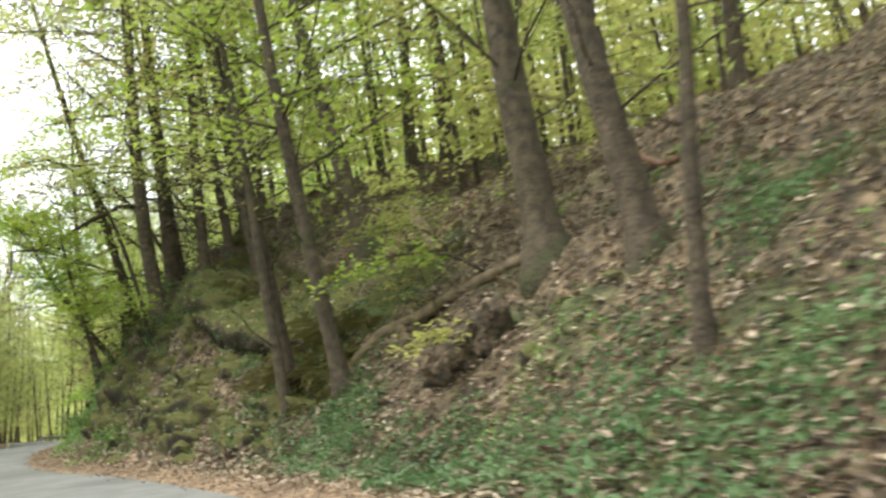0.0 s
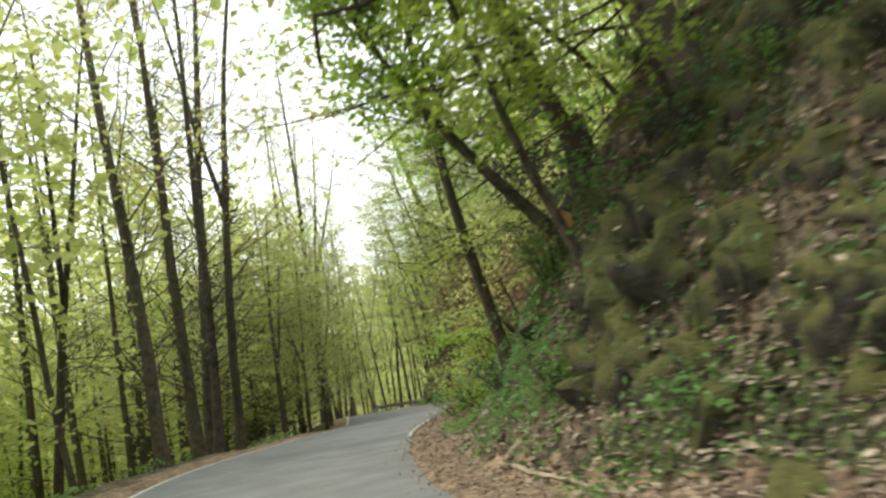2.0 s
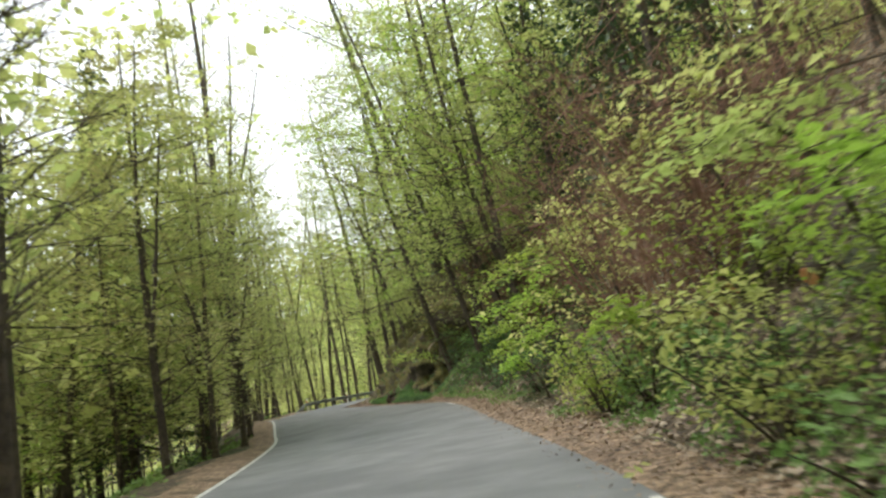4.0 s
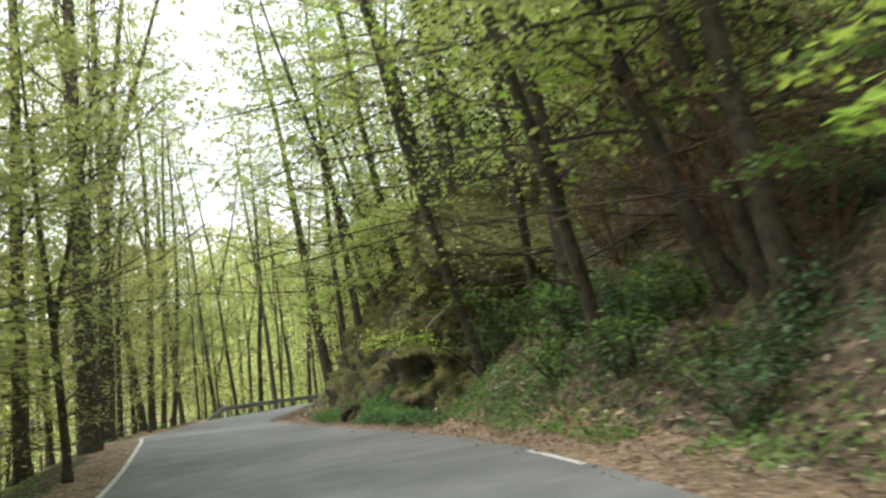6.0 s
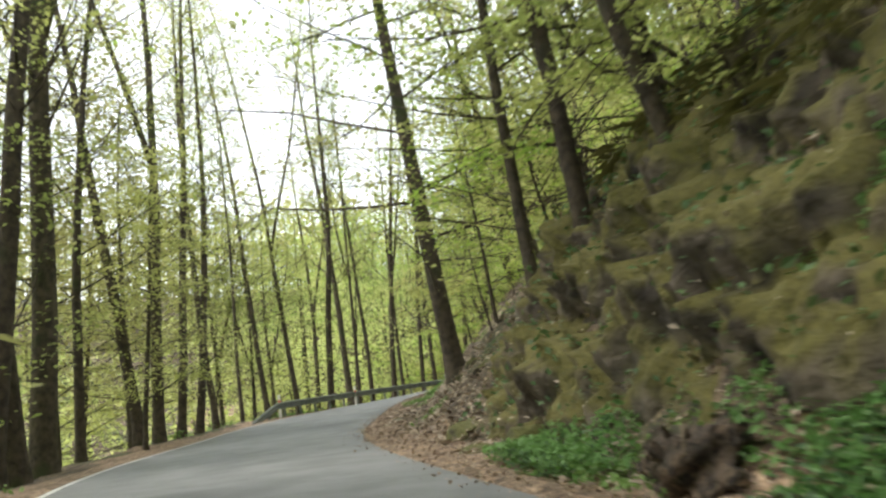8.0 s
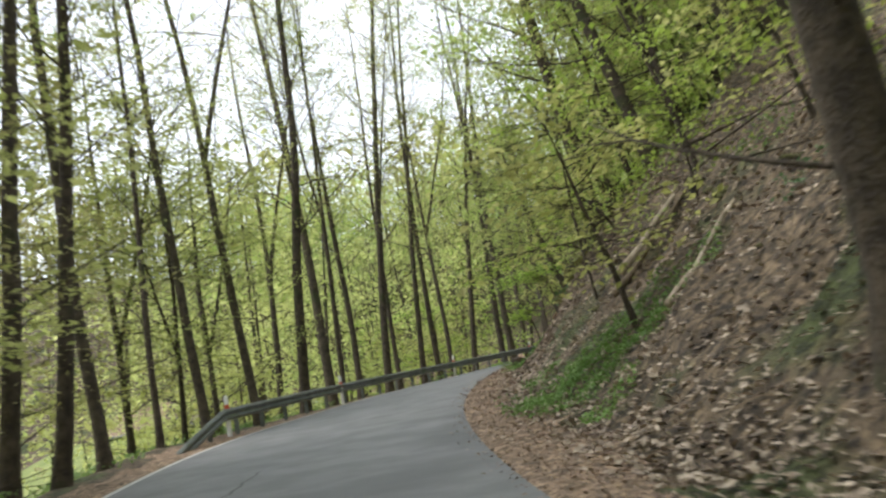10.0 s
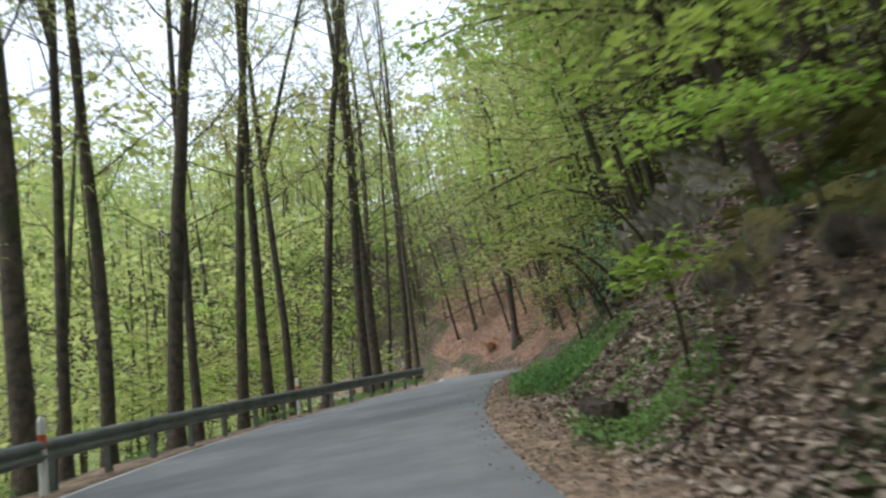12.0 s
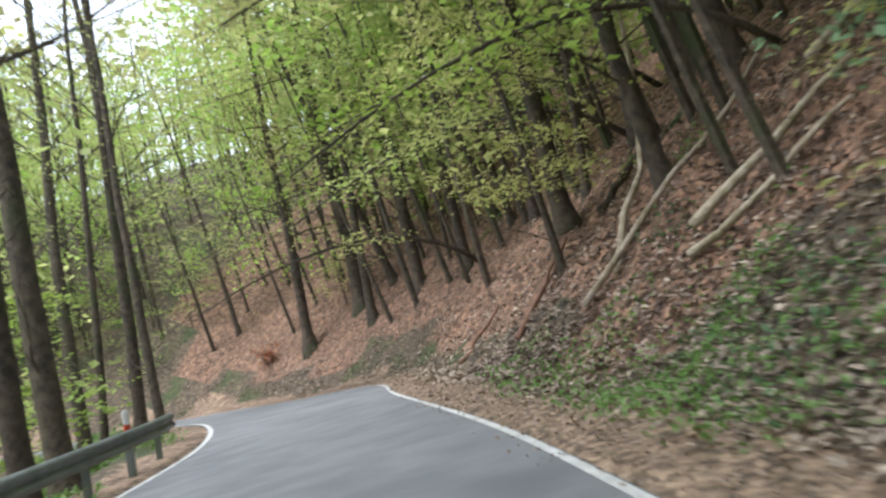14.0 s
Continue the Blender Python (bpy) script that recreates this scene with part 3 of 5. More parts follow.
# ---- trees ----
def make_tree(name, seed, height, radius, bare=0.45, lean=(0, 0), bend=(0, 0), limbs=18, sprays=5, leaves=9, leaf=0.24, mat=None, bark=None, label="", category="tree", fork=0.0, reach=0.22, rise=(0.15, 0.7), droop=0.0, dead=0, sides=10, flare=1.7, at=None, thick=0.30):
    """A broadleaf tree with its base at the origin. lean: metres to the side for each metre up; bend adds to it further up."""
    rng = random.Random(seed)
    root = empty(name)
    wood, crown = Soup(), Leaves(seed)

    def stem(start, way, length, r, n, wobble, k, lift=0.0, taper=0.86, turn=None):
        pts, rad, p, d = [], [], Vector(start), Vector(way).normalized()
        for i in range(n + 1):
            u = i / n
            pts.append(p.copy())
            rad.append(r * (1 - taper * u) + 0.005)
            d = d + Vector((rng.gauss(0, wobble), rng.gauss(0, wobble), rng.gauss(0, wobble) * 0.4 + lift))
            if turn:
                d = d + Vector((turn[0], turn[1], 0)) / n
            d.normalize()
            p = p + d * length / n
        wood.tube(pts, rad, k)
        return pts

    main, rad, p = [], [], Vector((-lean[0] * 0.8, -lean[1] * 0.8, -0.8))
    d = Vector((lean[0], lean[1], 1)).normalized()
    for i in range(18):
        h = (0, 0.55, 0.8, 1.0, 1.3, 1.8)[i] if i < 6 else 1.8 + (height - 1.8) * (i - 5) / 12
        if i:
            d = (d + Vector((rng.gauss(0, 0.022) + bend[0] / 17, rng.gauss(0, 0.022) + bend[1] / 17, 0))).normalized()
            p = p + d * (h - last)
        last = h
        main.append(p.copy())
        rad.append(radius * ((flare * 1.2, flare * 1.1, flare * 0.92, flare * 0.74 + 0.14, 1.06, 1.0)[i] if i < 6 else 1.0 - 0.86 * (i - 5) / 12) + 0.004)
    wood.tube(main, rad, sides)
    main = main[4:]
    stems = [main]
    if fork:
        k = max(2, int(fork * 14))
        w = rng.uniform(0, 6.28)
        stems.append(stem(main[k], (math.cos(w) * 0.28 + lean[0], math.sin(w) * 0.28 + lean[1], 1), height * (1 - fork) * 0.9, radius * 0.62, 10, 0.03, 7, 0.02))
    for i in range(limbs + dead):
        st = stems[i % len(stems)]
        gone = i >= limbs
        u = bare * rng.uniform(0.35, 1.0) if gone else bare + (0.98 - bare) * (i + rng.random()) / limbs
        j = min(int(u * (len(st) - 1)), len(st) - 2)
        p = st[j].lerp(st[j + 1], min(u * (len(st) - 1) - j, 1))
        w = i * 2.4 + rng.uniform(-0.6, 0.6)
        long = height * reach * (1.15 - 0.75 * u) * rng.uniform(0.65, 1.3) * (0.55 if gone else 1)
        limb = stem(p, (math.cos(w), math.sin(w), rng.uniform(*rise) - droop), long, max(0.01, radius * thick * (1 - 0.67 * u)) * (0.5 if gone else 1), 4, 0.15, 3 if sides < 8 else 4, 0.035)
        for k in range(5 if gone else sprays):
            a = int(rng.random() * 3.99)
            q = limb[a].lerp(limb[a + 1], rng.random())
            way = (limb[a + 1] - limb[a]).normalized() + Vector((rng.gauss(0, 0.8), rng.gauss(0, 0.8), rng.gauss(-0.05, 0.25)))
            way.normalize()
            size = long * rng.uniform(0.25, 0.5) + 0.25
            tip = q + way * size
            wood.tube([q, tip], [0.007 + radius * 0.03, 0.004], 3, False)
            if not gone and leaves:
                crown.spray(q, way, size * 1.25, leaves, leaf)
    if at:
        crown.clear_road(at)
    link_mesh("trunk", wood.v, wood.f, bark or M_BARK, root, smooth=True)
    crown.build("crown", mat or M_LEAF, root, "fresh light green spring foliage")
    return tagged(root, label or "tall slender beech in fresh light green leaf", category)


def make_spruce(seed, height, radius, whorls=22, wide=2.6, bare=0.2):
    rng = random.Random(seed)
    root = empty("spruce_tree")
    wood, crown = Soup(), Leaves(seed)
    wood.tube([(0, 0, -0.6), (0, 0, 0.3), (0.05, 0, height * 0.5), (0, 0.05, height)], [radius * 1.4, radius, radius * 0.6, 0.02], 9)
    for i in range(whorls):
        u = bare + (1 - bare) * i / whorls
        for k in range(6):
            w = k * 1.05 + i * 0.7 + rng.uniform(-0.2, 0.2)
            long = wide * (1.05 - u) * rng.uniform(0.7, 1.2) + 0.2
            p = Vector((0, 0, height * u + rng.uniform(-0.2, 0.2)))
            way = Vector((math.cos(w), math.sin(w), -0.25))
            tip = p + way * long
            wood.tube([p, p.lerp(tip, 0.6) - Vector((0, 0, 0.1)), tip], [0.03, 0.018, 0.006], 3, False)
            crown.spray(p + way * long * 0.15, way, long, int(9 + 8 * long), 0.24, 0.32)
    link_mesh("trunk", wood.v, wood.f, M_BARK, root, smooth=True)
    crown.build("crown", M_NEEDLE, root, "dark green needles", 0.6)
    return tagged(root, "dark green spruce with drooping needle boughs", "tree")


def make_bush(name, seed, height, wide, stems=9, twigs=9, leaves=10, leaf=0.12, mat=None, bark=None, label="", category="shrub", flat=0.45, out=0.5):
    """Several thin stems from one root with twigs, with or without leaves."""
    rng = random.Random(seed)
    root = empty(name)
    wood, crown = Soup(), Leaves(seed)
    for i in range(stems):
        if not leaves:
            wood = Soup()
        w = i * 2.4 + rng.uniform(-0.4, 0.4)
        way = Vector((math.cos(w) * out * wide / height, math.sin(w) * out * wide / height, 1)).normalized()
        pts, p, d = [], Vector((rng.gauss(0, 0.06), rng.gauss(0, 0.06), -0.15)), way
        for k in range(6):
            pts.append(p.copy())
            d = (d + Vector((rng.gauss(0, 0.12), rng.gauss(0, 0.12), rng.gauss(0, 0.06)))).normalized()
            p = p + d * height * rng.uniform(0.8, 1.15) / 5
        wood.tube(pts, [0.022, 0.018, 0.014, 0.011, 0.008, 0.004], 4, False)
        for k in range(twigs):
            a = 1 + int(rng.random() * 3.99)
            q = pts[a].lerp(pts[a + 1], rng.random())
            t = Vector((rng.gauss(0, 1), rng.gauss(0, 1), rng.gauss(0.25, 0.5))).normalized()
            long = wide * rng.uniform(0.15, 0.4)
            wood.tube([q, q + t * long * 0.5 + Vector((0, 0, 0.02)), q + t * long], [0.008, 0.006, 0.003], 3, False)
            if leaves:
                crown.spray(q, t, long * 1.2, leaves, leaf, 0.6)
        if not leaves:
            link_mesh("stem", wood.v, wood.f, bark or M_BARK, root, smooth=True)
    if leaves:
        link_mesh("branchwork", wood.v, wood.f, bark or M_BARK, root, smooth=True)
        crown.build("foliage", mat or M_LEAF, root, "", flat)
    return tagged(root, label, category)


def arching_sapling(foot, tip, seed, mat, leaf=0.15, many=13):
    """A thin young beech rooted on the bank whose stem arches out to its tip, with flat sprays of leaves."""
    g = random.Random(seed)
    base = Vector((foot[0], foot[1], height_at(foot[0], foot[1])))
    end = Vector(tip) - base
    flat = Vector((end.x, end.y, 0))
    peak = max(end.z, 0) + 0.25 * flat.length
    a, b = Vector((0, 0, -0.1)), Vector((flat.x * 0.35, flat.y * 0.35, peak * 1.15))
    pts = [a * (1 - u) ** 2 + b * (2 * u * (1 - u)) + end * u * u for u in (i / 9 for i in range(10))]
    r = 0.012 + 0.008 * end.length
    wood, crown = Soup(), Leaves(seed)
    wood.tube(pts, [r * (1 - 0.85 * i / 9) + 0.003 for i in range(10)], 6)
    n = int(7 + 3.2 * end.length)
    for k in range(n):
        u = 0.3 + 0.7 * (k + g.random()) / n
        j = min(int(u * 9), 8)
        p = pts[j].lerp(pts[j + 1], u * 9 - j)
        ahead = (pts[j + 1] - pts[j]).normalized()
        side = Vector((-ahead.y, ahead.x, 0)) * (1 if k % 2 else -1)
        way = (ahead * 0.7 + side * g.uniform(0.5, 1.0) + Vector((0, 0, g.gauss(0.05, 0.15)))).normalized()
        long = (0.35 + 0.16 * end.length) * (1.25 - 0.6 * u) * g.uniform(0.7, 1.3)
        wood.tube([p, p + way * long * 0.6 + Vector((0, 0, 0.02)), p + way * long - Vector((0, 0, 0.05))], [0.008, 0.006, 0.003], 3, False)
        crown.spray(p, way, long * 1.1, many, leaf, 0.5)
    crown.clear_road(base)
    root = empty("young_tree", base)
    link_mesh("trunk", wood.v, wood.f, M_BARK, root, smooth=True)
    crown.build("crown", mat, root, "flat sprays of bright new leaves", 0.28)
    return tagged(root, "young beech arching out from the bank in new leaf", "sapling", "young trees on the bank")


def put(kind, x, y, turn=0.0, size=1.0, lean=0.0, way=0.0, sink=0.05, group="", label=""):
    """A copy of a thing on the ground."""
    crown = [o for o in kind.children if o.name.startswith("crown")]
    for go in range(6):
        m = Matrix.Translation((x, y, height_at(x, y) - sink)) @ Matrix.Rotation(radians(way), 4, "Z") @ Matrix.Rotation(radians(lean), 4, "X") @ Matrix.Rotation(radians(turn - way), 4, "Z")
        if not crown:
            break
        flat = np.empty(len(crown[0].data.vertices) * 3)
        crown[0].data.vertices.foreach_get("co", flat)
        p = flat.reshape(-1, 3)[::8] * size
        if not over_road(p @ np.array(m.to_3x3()).T + np.array(m.translation)).any():
            break
        turn, lean, size = turn + 70, lean * 0.8, size * 0.93
    t = copy_thing(kind, m)
    t.scale = (size, size, size)
    return tagged(t, label, "", group)


def drop_templates(some):
    for t in some:
        for o in (*t.children_recursive, t):
            bpy.data.objects.remove(o)


def place_tree(x, y, seed, height, radius, lx, ly, **more):
    at = (x, y, height_at(x, y))
    t = make_tree("tree", seed, height, radius, lean=(lx, ly), at=at, **more)
    t.location = at
    return t


def joined_wood(name, places, seed, kinds, mats, label, count=160, leaf=0.045, low=0.22):
    """Many far trees in one mesh: places are rows of x, y, height and lean. kinds: how many crowns to vary between."""
    g = np.random.RandomState(seed)
    shapes = []
    for k in range(kinds):
        n, wide = count, g.uniform(0.18, 0.28)
        knots = np.stack([g.normal(0, 0.09, 26), g.normal(0, 0.09, 26), g.uniform(low, 1.0, 26)], 1)
        knots[:, :2] *= (1.25 - np.abs(knots[:, 2:] - 0.5)) * wide / 0.11
        c = knots[g.randint(0, 26, n)] + g.normal(0, 1, (n, 3)) * [0.05, 0.05, 0.022]
        shapes.append(c)
    vs, fs, ms, base = [], [], [], 0
    for x, y, h, tx, ty in places:
        z = height_at(x, y)
        r, lx, ly = h * 0.0068, tx + g.normal(0, 0.04), ty + g.normal(0, 0.04)
        ring = np.array([(math.cos(1.2566 * a), math.sin(1.2566 * a)) for a in range(5)])
        tr = np.vstack([np.c_[ring * r * 1.3 + [x, y], np.full(5, z - 0.5)], np.c_[ring * r * 0.3 + [x + lx * h, y + ly * h], np.full(5, z + h * 0.92)]])
        vs.append(tr)
        fs += [(base + a, base + (a + 1) % 5, base + 5 + (a + 1) % 5, base + 5 + a) for a in range(5)]
        ms += [0] * 5
        base += 10
        w = g.uniform(0, 6.28)
        c = shapes[g.randint(kinds)] @ np.array([[math.cos(w), math.sin(w), 0], [-math.sin(w), math.cos(w), 0], [0, 0, 1]])
        c = c * h + [x, y, z] + np.c_[c[:, 2:] * h * lx, c[:, 2:] * h * ly, np.zeros((len(c), 1))]
        near, side = road_coords(c[:, 0], c[:, 1])
        c = c[(np.abs(side) > HALF[near] + 1.2) | (c[:, 2] > LINE[near, 2] + 11)]
        n = len(c)
        up = g.normal(0, 0.5, (n, 3)) + [0, 0, 1]
        up /= np.linalg.norm(up, axis=1)[:, None]
        d = np.cross(up, g.normal(0, 1, (n, 3)))
        d /= np.linalg.norm(d, axis=1)[:, None]
        b = np.cross(up, d)
        s = (h * leaf * g.uniform(0.5, 1.3, n))[:, None]
        vs.append(np.stack([c - d * s * 0.6, c + b * s * 0.42 + up * s * 0.08, c + d * s * 0.6, c - b * s * 0.42 + up * s * 0.08], 1).reshape(-1, 3))
        fs += (base + np.arange(4 * n).reshape(n, 4)).tolist()
        ms += [1 + g.randint(len(mats) - 1)] * n
        base += 4 * n
    ob = link_mesh(name, np.vstack(vs), fs, mats)
    ob.data.polygons.foreach_set("material_index", np.array(ms, np.int32))
    return tagged(ob, label, "wood", kind="stuff")


LEDGES = []


def rock_face(name, s0, s1, e0, e1, seed, mat, label, depth=1.0, lip=None, step=0.085, group="", blades=2600, base=0.34, taper=0.0, smooth=True):
    """A craggy wall of broken rock over the bank between two stations and two distances from the road's edge."""
    ns, ne = int((s1 - s0) / step), int((e1 - e0) / step)
    S, E = np.meshgrid(np.linspace(s0, s1, ns), np.linspace(e0, e1, ne), indexing="ij")
    idx = np.interp(S.ravel(), LINE[:, 1], np.arange(len(LINE)))
    i = idx.astype(int)
    f = (idx - i)[:, None]
    mid, nor = LINE[i] * (1 - f) + LINE[i + 1] * f, LN[i] * (1 - f) + LN[i + 1] * f
    off = (mid[:, 3] + E.ravel())[:, None]
    xy = mid[:, :2] + nor * off
    z = ground_height(xy[:, 0], xy[:, 1])
    gx_, gy_ = ((ground_height(xy[:, 0] + a, xy[:, 1] + b) - ground_height(xy[:, 0] - a, xy[:, 1] - b)) / 1.8 for a, b in ((0.9, 0.0), (0.0, 0.9)))
    n = np.stack([-gx_, -gy_, np.ones(len(z))], 1)
    n[:, 2] *= 0.55
    n /= np.linalg.norm(n, axis=1)[:, None]
    u, w = (S.ravel() - s0) / (s1 - s0), (E.ravel() - e0) / (e1 - e0)
    edge = 0.05 * lump(S.ravel() * 4, E.ravel() * 4, seed)
    window = np.minimum(np.minimum(step01(u + edge, 0.02, 0.2), step01(1 - u + edge, 0.02, 0.2)), np.minimum(step01(w + edge, 0.0, 0.16), step01(1 - w + edge, 0.02, 0.3)))
    out = np.empty(len(z))
    for k in range(len(z)):
        p = Vector((xy[k, 0] * 0.5 + seed, xy[k, 1] * 0.5, z[k] * 0.9))
        bend = noise.noise(p * 0.8) * 0.8 + noise.noise(p * 2.1) * 0.25
        layer = z[k] / 0.85 + bend
        rise = layer - math.floor(layer)
        shelf = rise**1.6 * (0.55 + 0.45 * noise.noise(Vector((math.floor(layer) * 3.7, p.x * 1.3, p.y * 1.3))))
        d1, pts = noise.voronoi(p * 1.5)
        crack = min(1.0, (d1[1] - d1[0]) / 0.16)
        d2 = noise.voronoi(p * 4.3 + Vector((bend, bend, 0)))[0]
        out[k] = base + 0.5 * shelf + 0.45 * noise.noise(p * 1.1) + 0.34 * noise.fractal(p * 2.6, 0.9, 2.1, 5) + 0.1 * noise.noise(p * 11.0) + 0.06 * noise.noise(p * 23.0) - 0.34 * (1 - crack) - 0.15 * (1 - min(1.0, (d2[1] - d2[0]) / 0.3))
    out = out * (1 - taper * step01(w, 0.22, 0.6))
    push = n * (depth * out * window - 0.22 * (1 - window))[:, None]
    if lip:
        ls, le, lw, lh, amount = lip
        band = np.exp(-(((S.ravel() - ls) / lw) ** 2)) * np.exp(-(((E.ravel() - le) / lh) ** 2)) * amount
        push[:, :2] -= nor * band[:, None]
        push[:, 2] += band * 0.25
        hollow = np.exp(-(((S.ravel() - ls) / lw) ** 2)) * np.exp(-(((E.ravel() - le + 0.95) / 0.38) ** 2)) * min(amount, 1.0) * 0.4
        push[:, :2] += nor * hollow[:, None]
    v = np.c_[xy, z] + push
    gi_ = np.arange(ns * ne).reshape(ns, ne)
    fq = np.stack([gi_[:-1, :-1], gi_[:-1, 1:], gi_[1:, 1:], gi_[1:, :-1]], -1).reshape(-1, 4)[:, ::-1]
    a_, b_, c_, d_ = (v[fq[:, k]] for k in range(4))
    nn = np.cross(c_ - a_, d_ - b_)
    nn /= np.linalg.norm(nn, axis=1)[:, None] + 1e-9
    flat = np.where((np.abs(nn[:, 2]) > 0.22) & (window[fq[:, 0]] > 0.3))[0]
    pick = np.random.RandomState(int(seed)).choice(flat, min(int(190 * (s1 - s0) * (e1 - e0)), len(flat)), False)
    LEDGES.extend(((a_ + c_) / 2)[pick].tolist())
    root = empty(name, v[len(v) // 2])
    v = v - np.array(root.location)
    link_mesh("rock", v, fq, mat, root, smooth=smooth)
    g = np.random.RandomState(int(seed) + 1)
    some = g.choice(np.where((window[fq[:, 0]] > 0.35) & (np.abs(nn[:, 2]) > 0.25) & (w[fq[:, 0]] > 0.3) & (lump(v[fq[:, 0], 0] * 6, v[fq[:, 0], 2] * 8, seed) > -0.1))[0], blades)
    p = v[fq[some, 0]] + g.normal(0, 0.04, (blades, 3))
    out_ = -nor[fq[some, 0]]
    long = g.uniform(0.15, 0.5, (blades, 1))
    way = np.c_[out_ * g.uniform(0.3, 0.7, (blades, 1)), g.uniform(-1.0, -0.3, blades)] + np.c_[g.normal(0, 0.3, (blades, 2)), np.zeros(blades)]
    sid = np.cross(way, [0, 0, 1])
    sid /= np.linalg.norm(sid, axis=1)[:, None]
    top = np.c_[out_ * 0.25, np.full(blades, 0.2)] * long
    bv = np.stack([p - sid * 0.016, p + sid * 0.016, p + top + way * long * 0.45 + sid * 0.014, p + top + way * long, p + top + way * long * 0.45 - sid * 0.014], 1).reshape(-1, 3)
    link_mesh("dry_grass", bv, np.arange(5 * blades).reshape(blades, 5), M_STRAW, root, "hanging tufts of olive dry grass")
    return tagged(root, label, "rock face", group)


def root_mound(x, y, size, seed, label):
    """A ragged heap of earth with root ends."""
    bm = facet_rock(seed, size, 4, 4, 0.3)
    for v in bm.verts:
        q = v.co * 2.6 + Vector((seed, 0, 0))
        v.co += v.co.normalized() * (0.16 * noise.noise(q * 2.0) + 0.10 * noise.noise(q * 5.0))
    root = empty("root_mound", (x, y, height_at(x, y)))
    mesh_of("earth", bm, M_EARTH, root, "", True)
    g = random.Random(seed)
    for k in range(14):
        w = k * 0.46 + g.uniform(-0.3, 0.3)
        p = Vector((math.cos(w) * size[0] * 0.7, math.sin(w) * size[1] * 0.7, size[2] * g.uniform(0.1, 0.7)))
        s = Soup()
        s.tube([p, p * 1.15 + Vector((0, 0, 0.05)), p * 1.28 + Vector((g.gauss(0, 0.1), g.gauss(0, 0.1), -0.12))], [0.03, 0.02, 0.008], 5)
        link_mesh("root", s.v, s.f, M_MOSSLOG if k % 3 == 0 else M_DARKWOOD, root, smooth=True)
    return tagged(root, label, "root mound")


# ---- trees that stand out along the road ----
rng = random.Random(11)
for k, (x, y, r, lx, ly) in enumerate(BANK_TREES_A + BANK_TREES_B + BANK_TREES_C):
    r = min(r, 0.3)
    full = 28 < y < 32 or 68 < y < 128
    t = place_tree(x, y, 100 + k, (9 + 48 * r + rng.uniform(-1, 2)) * (0.5 if abs(lx) > 0.3 and r < 0.2 else 1.0), r, lx, ly, bend=(-lx * 0.45, -ly * 0.45), bare=0.2 if full else 0.26, limbs=22 if r > 0.07 else 14, sprays=(8 if y < 40 else 9) if full else 7, leaves=(30 if y < 40 else 26) if full else 22, leaf=0.135 if full else 0.16, thick=0.22, dead=4, reach=0.33 if full else 0.25, rise=(-0.12, 0.5) if full else (0.15, 0.7),
                   label="slender tree leaning out from the leaf-covered bank" if abs(lx) > 0.13 else "upright tree rooted in the steep bank", mat=M_LEAF_BRIGHT if k % 2 and (y < 40 or 68 < y < 128) else M_LEAF)
    t["group"] = "trees on the bank"
for k, (x, y, r, lx, ly) in enumerate(ROW_TREES_A + ROW_TREES_B):
    tall = 15 + 40 * r + rng.uniform(-1, 3)
    r = r * (0.86 if y > 150 else 0.74 if y > 118 else 0.9)
    t = place_tree(x, y, 300 + k, tall, r, lx, ly, bare=0.28, limbs=22 if y < 85 else 27, sprays=6, leaves=5 if y < 55 else 26 if y < 118 else 30 if y < 150 else 9, leaf=0.11, fork=0.4 if k % 3 == 2 else 0.0, rise=(0.35, 1.3), thick=0.17, dead=24 if y < 55 else 3, reach=0.17 if y > 55 else 0.2, flare=1.45,
                   label="tall slim tree with a dark bare trunk at the road's edge", mat=M_LEAF_YELLOW if k % 3 else M_LEAF)
    t["group"] = "trees along the road's valley side"

TALL = [make_tree("tree", 10 + k, 18 + 1.7 * k, 0.13 + 0.018 * k, bare=0.2, limbs=22, sprays=5, leaves=34, leaf=0.15, thick=0.2, fork=(0.4 if k % 2 else 0.0), mat=(M_LEAF, M_LEAF_YELLOW, M_LEAF)[k % 3], sides=7, dead=3, reach=0.22, rise=(0.0, 0.55)) for k in range(6)]
LUSH = [make_tree("tree", 40 + k, 13 + 2 * k, 0.11 + 0.02 * k, bare=0.14, limbs=27, sprays=6, leaves=42, leaf=0.165, thick=0.22, fork=(0.35 if k % 2 else 0.0), mat=(M_LEAF_YELLOW, M_LEAF, M_LEAF_PALE)[k], sides=8, dead=2, reach=0.3, rise=(-0.05, 0.45), label="leafy beech leaning out over the road in new leaf") for k in range(3)]
YOUNG = [make_tree("young_tree", 60 + k, 4.5 + 0.9 * k, 0.045, bare=0.1, limbs=15, sprays=5, leaves=13, leaf=0.17, rise=(-0.05, 0.4), reach=0.38, mat=(M_LEAF_YELLOW, M_LEAF_BRIGHT)[k % 2], sides=5, label="young beech with flat layers of bright new leaves", category="sapling") for k in range(4)]
SPRUCE = [make_spruce(80 + k, 17 + 3 * k, 0.2, 20, 2.7, 0.12) for k in range(2)]


def along(i, off):
    return LINE[i, 0] + LN[i, 0] * off, LINE[i, 1] + LN[i, 1] * off


taken = [(r[0], r[1]) for r in BANK_TREES_A + BANK_TREES_B + BANK_TREES_C + ROW_TREES_A + ROW_TREES_B]


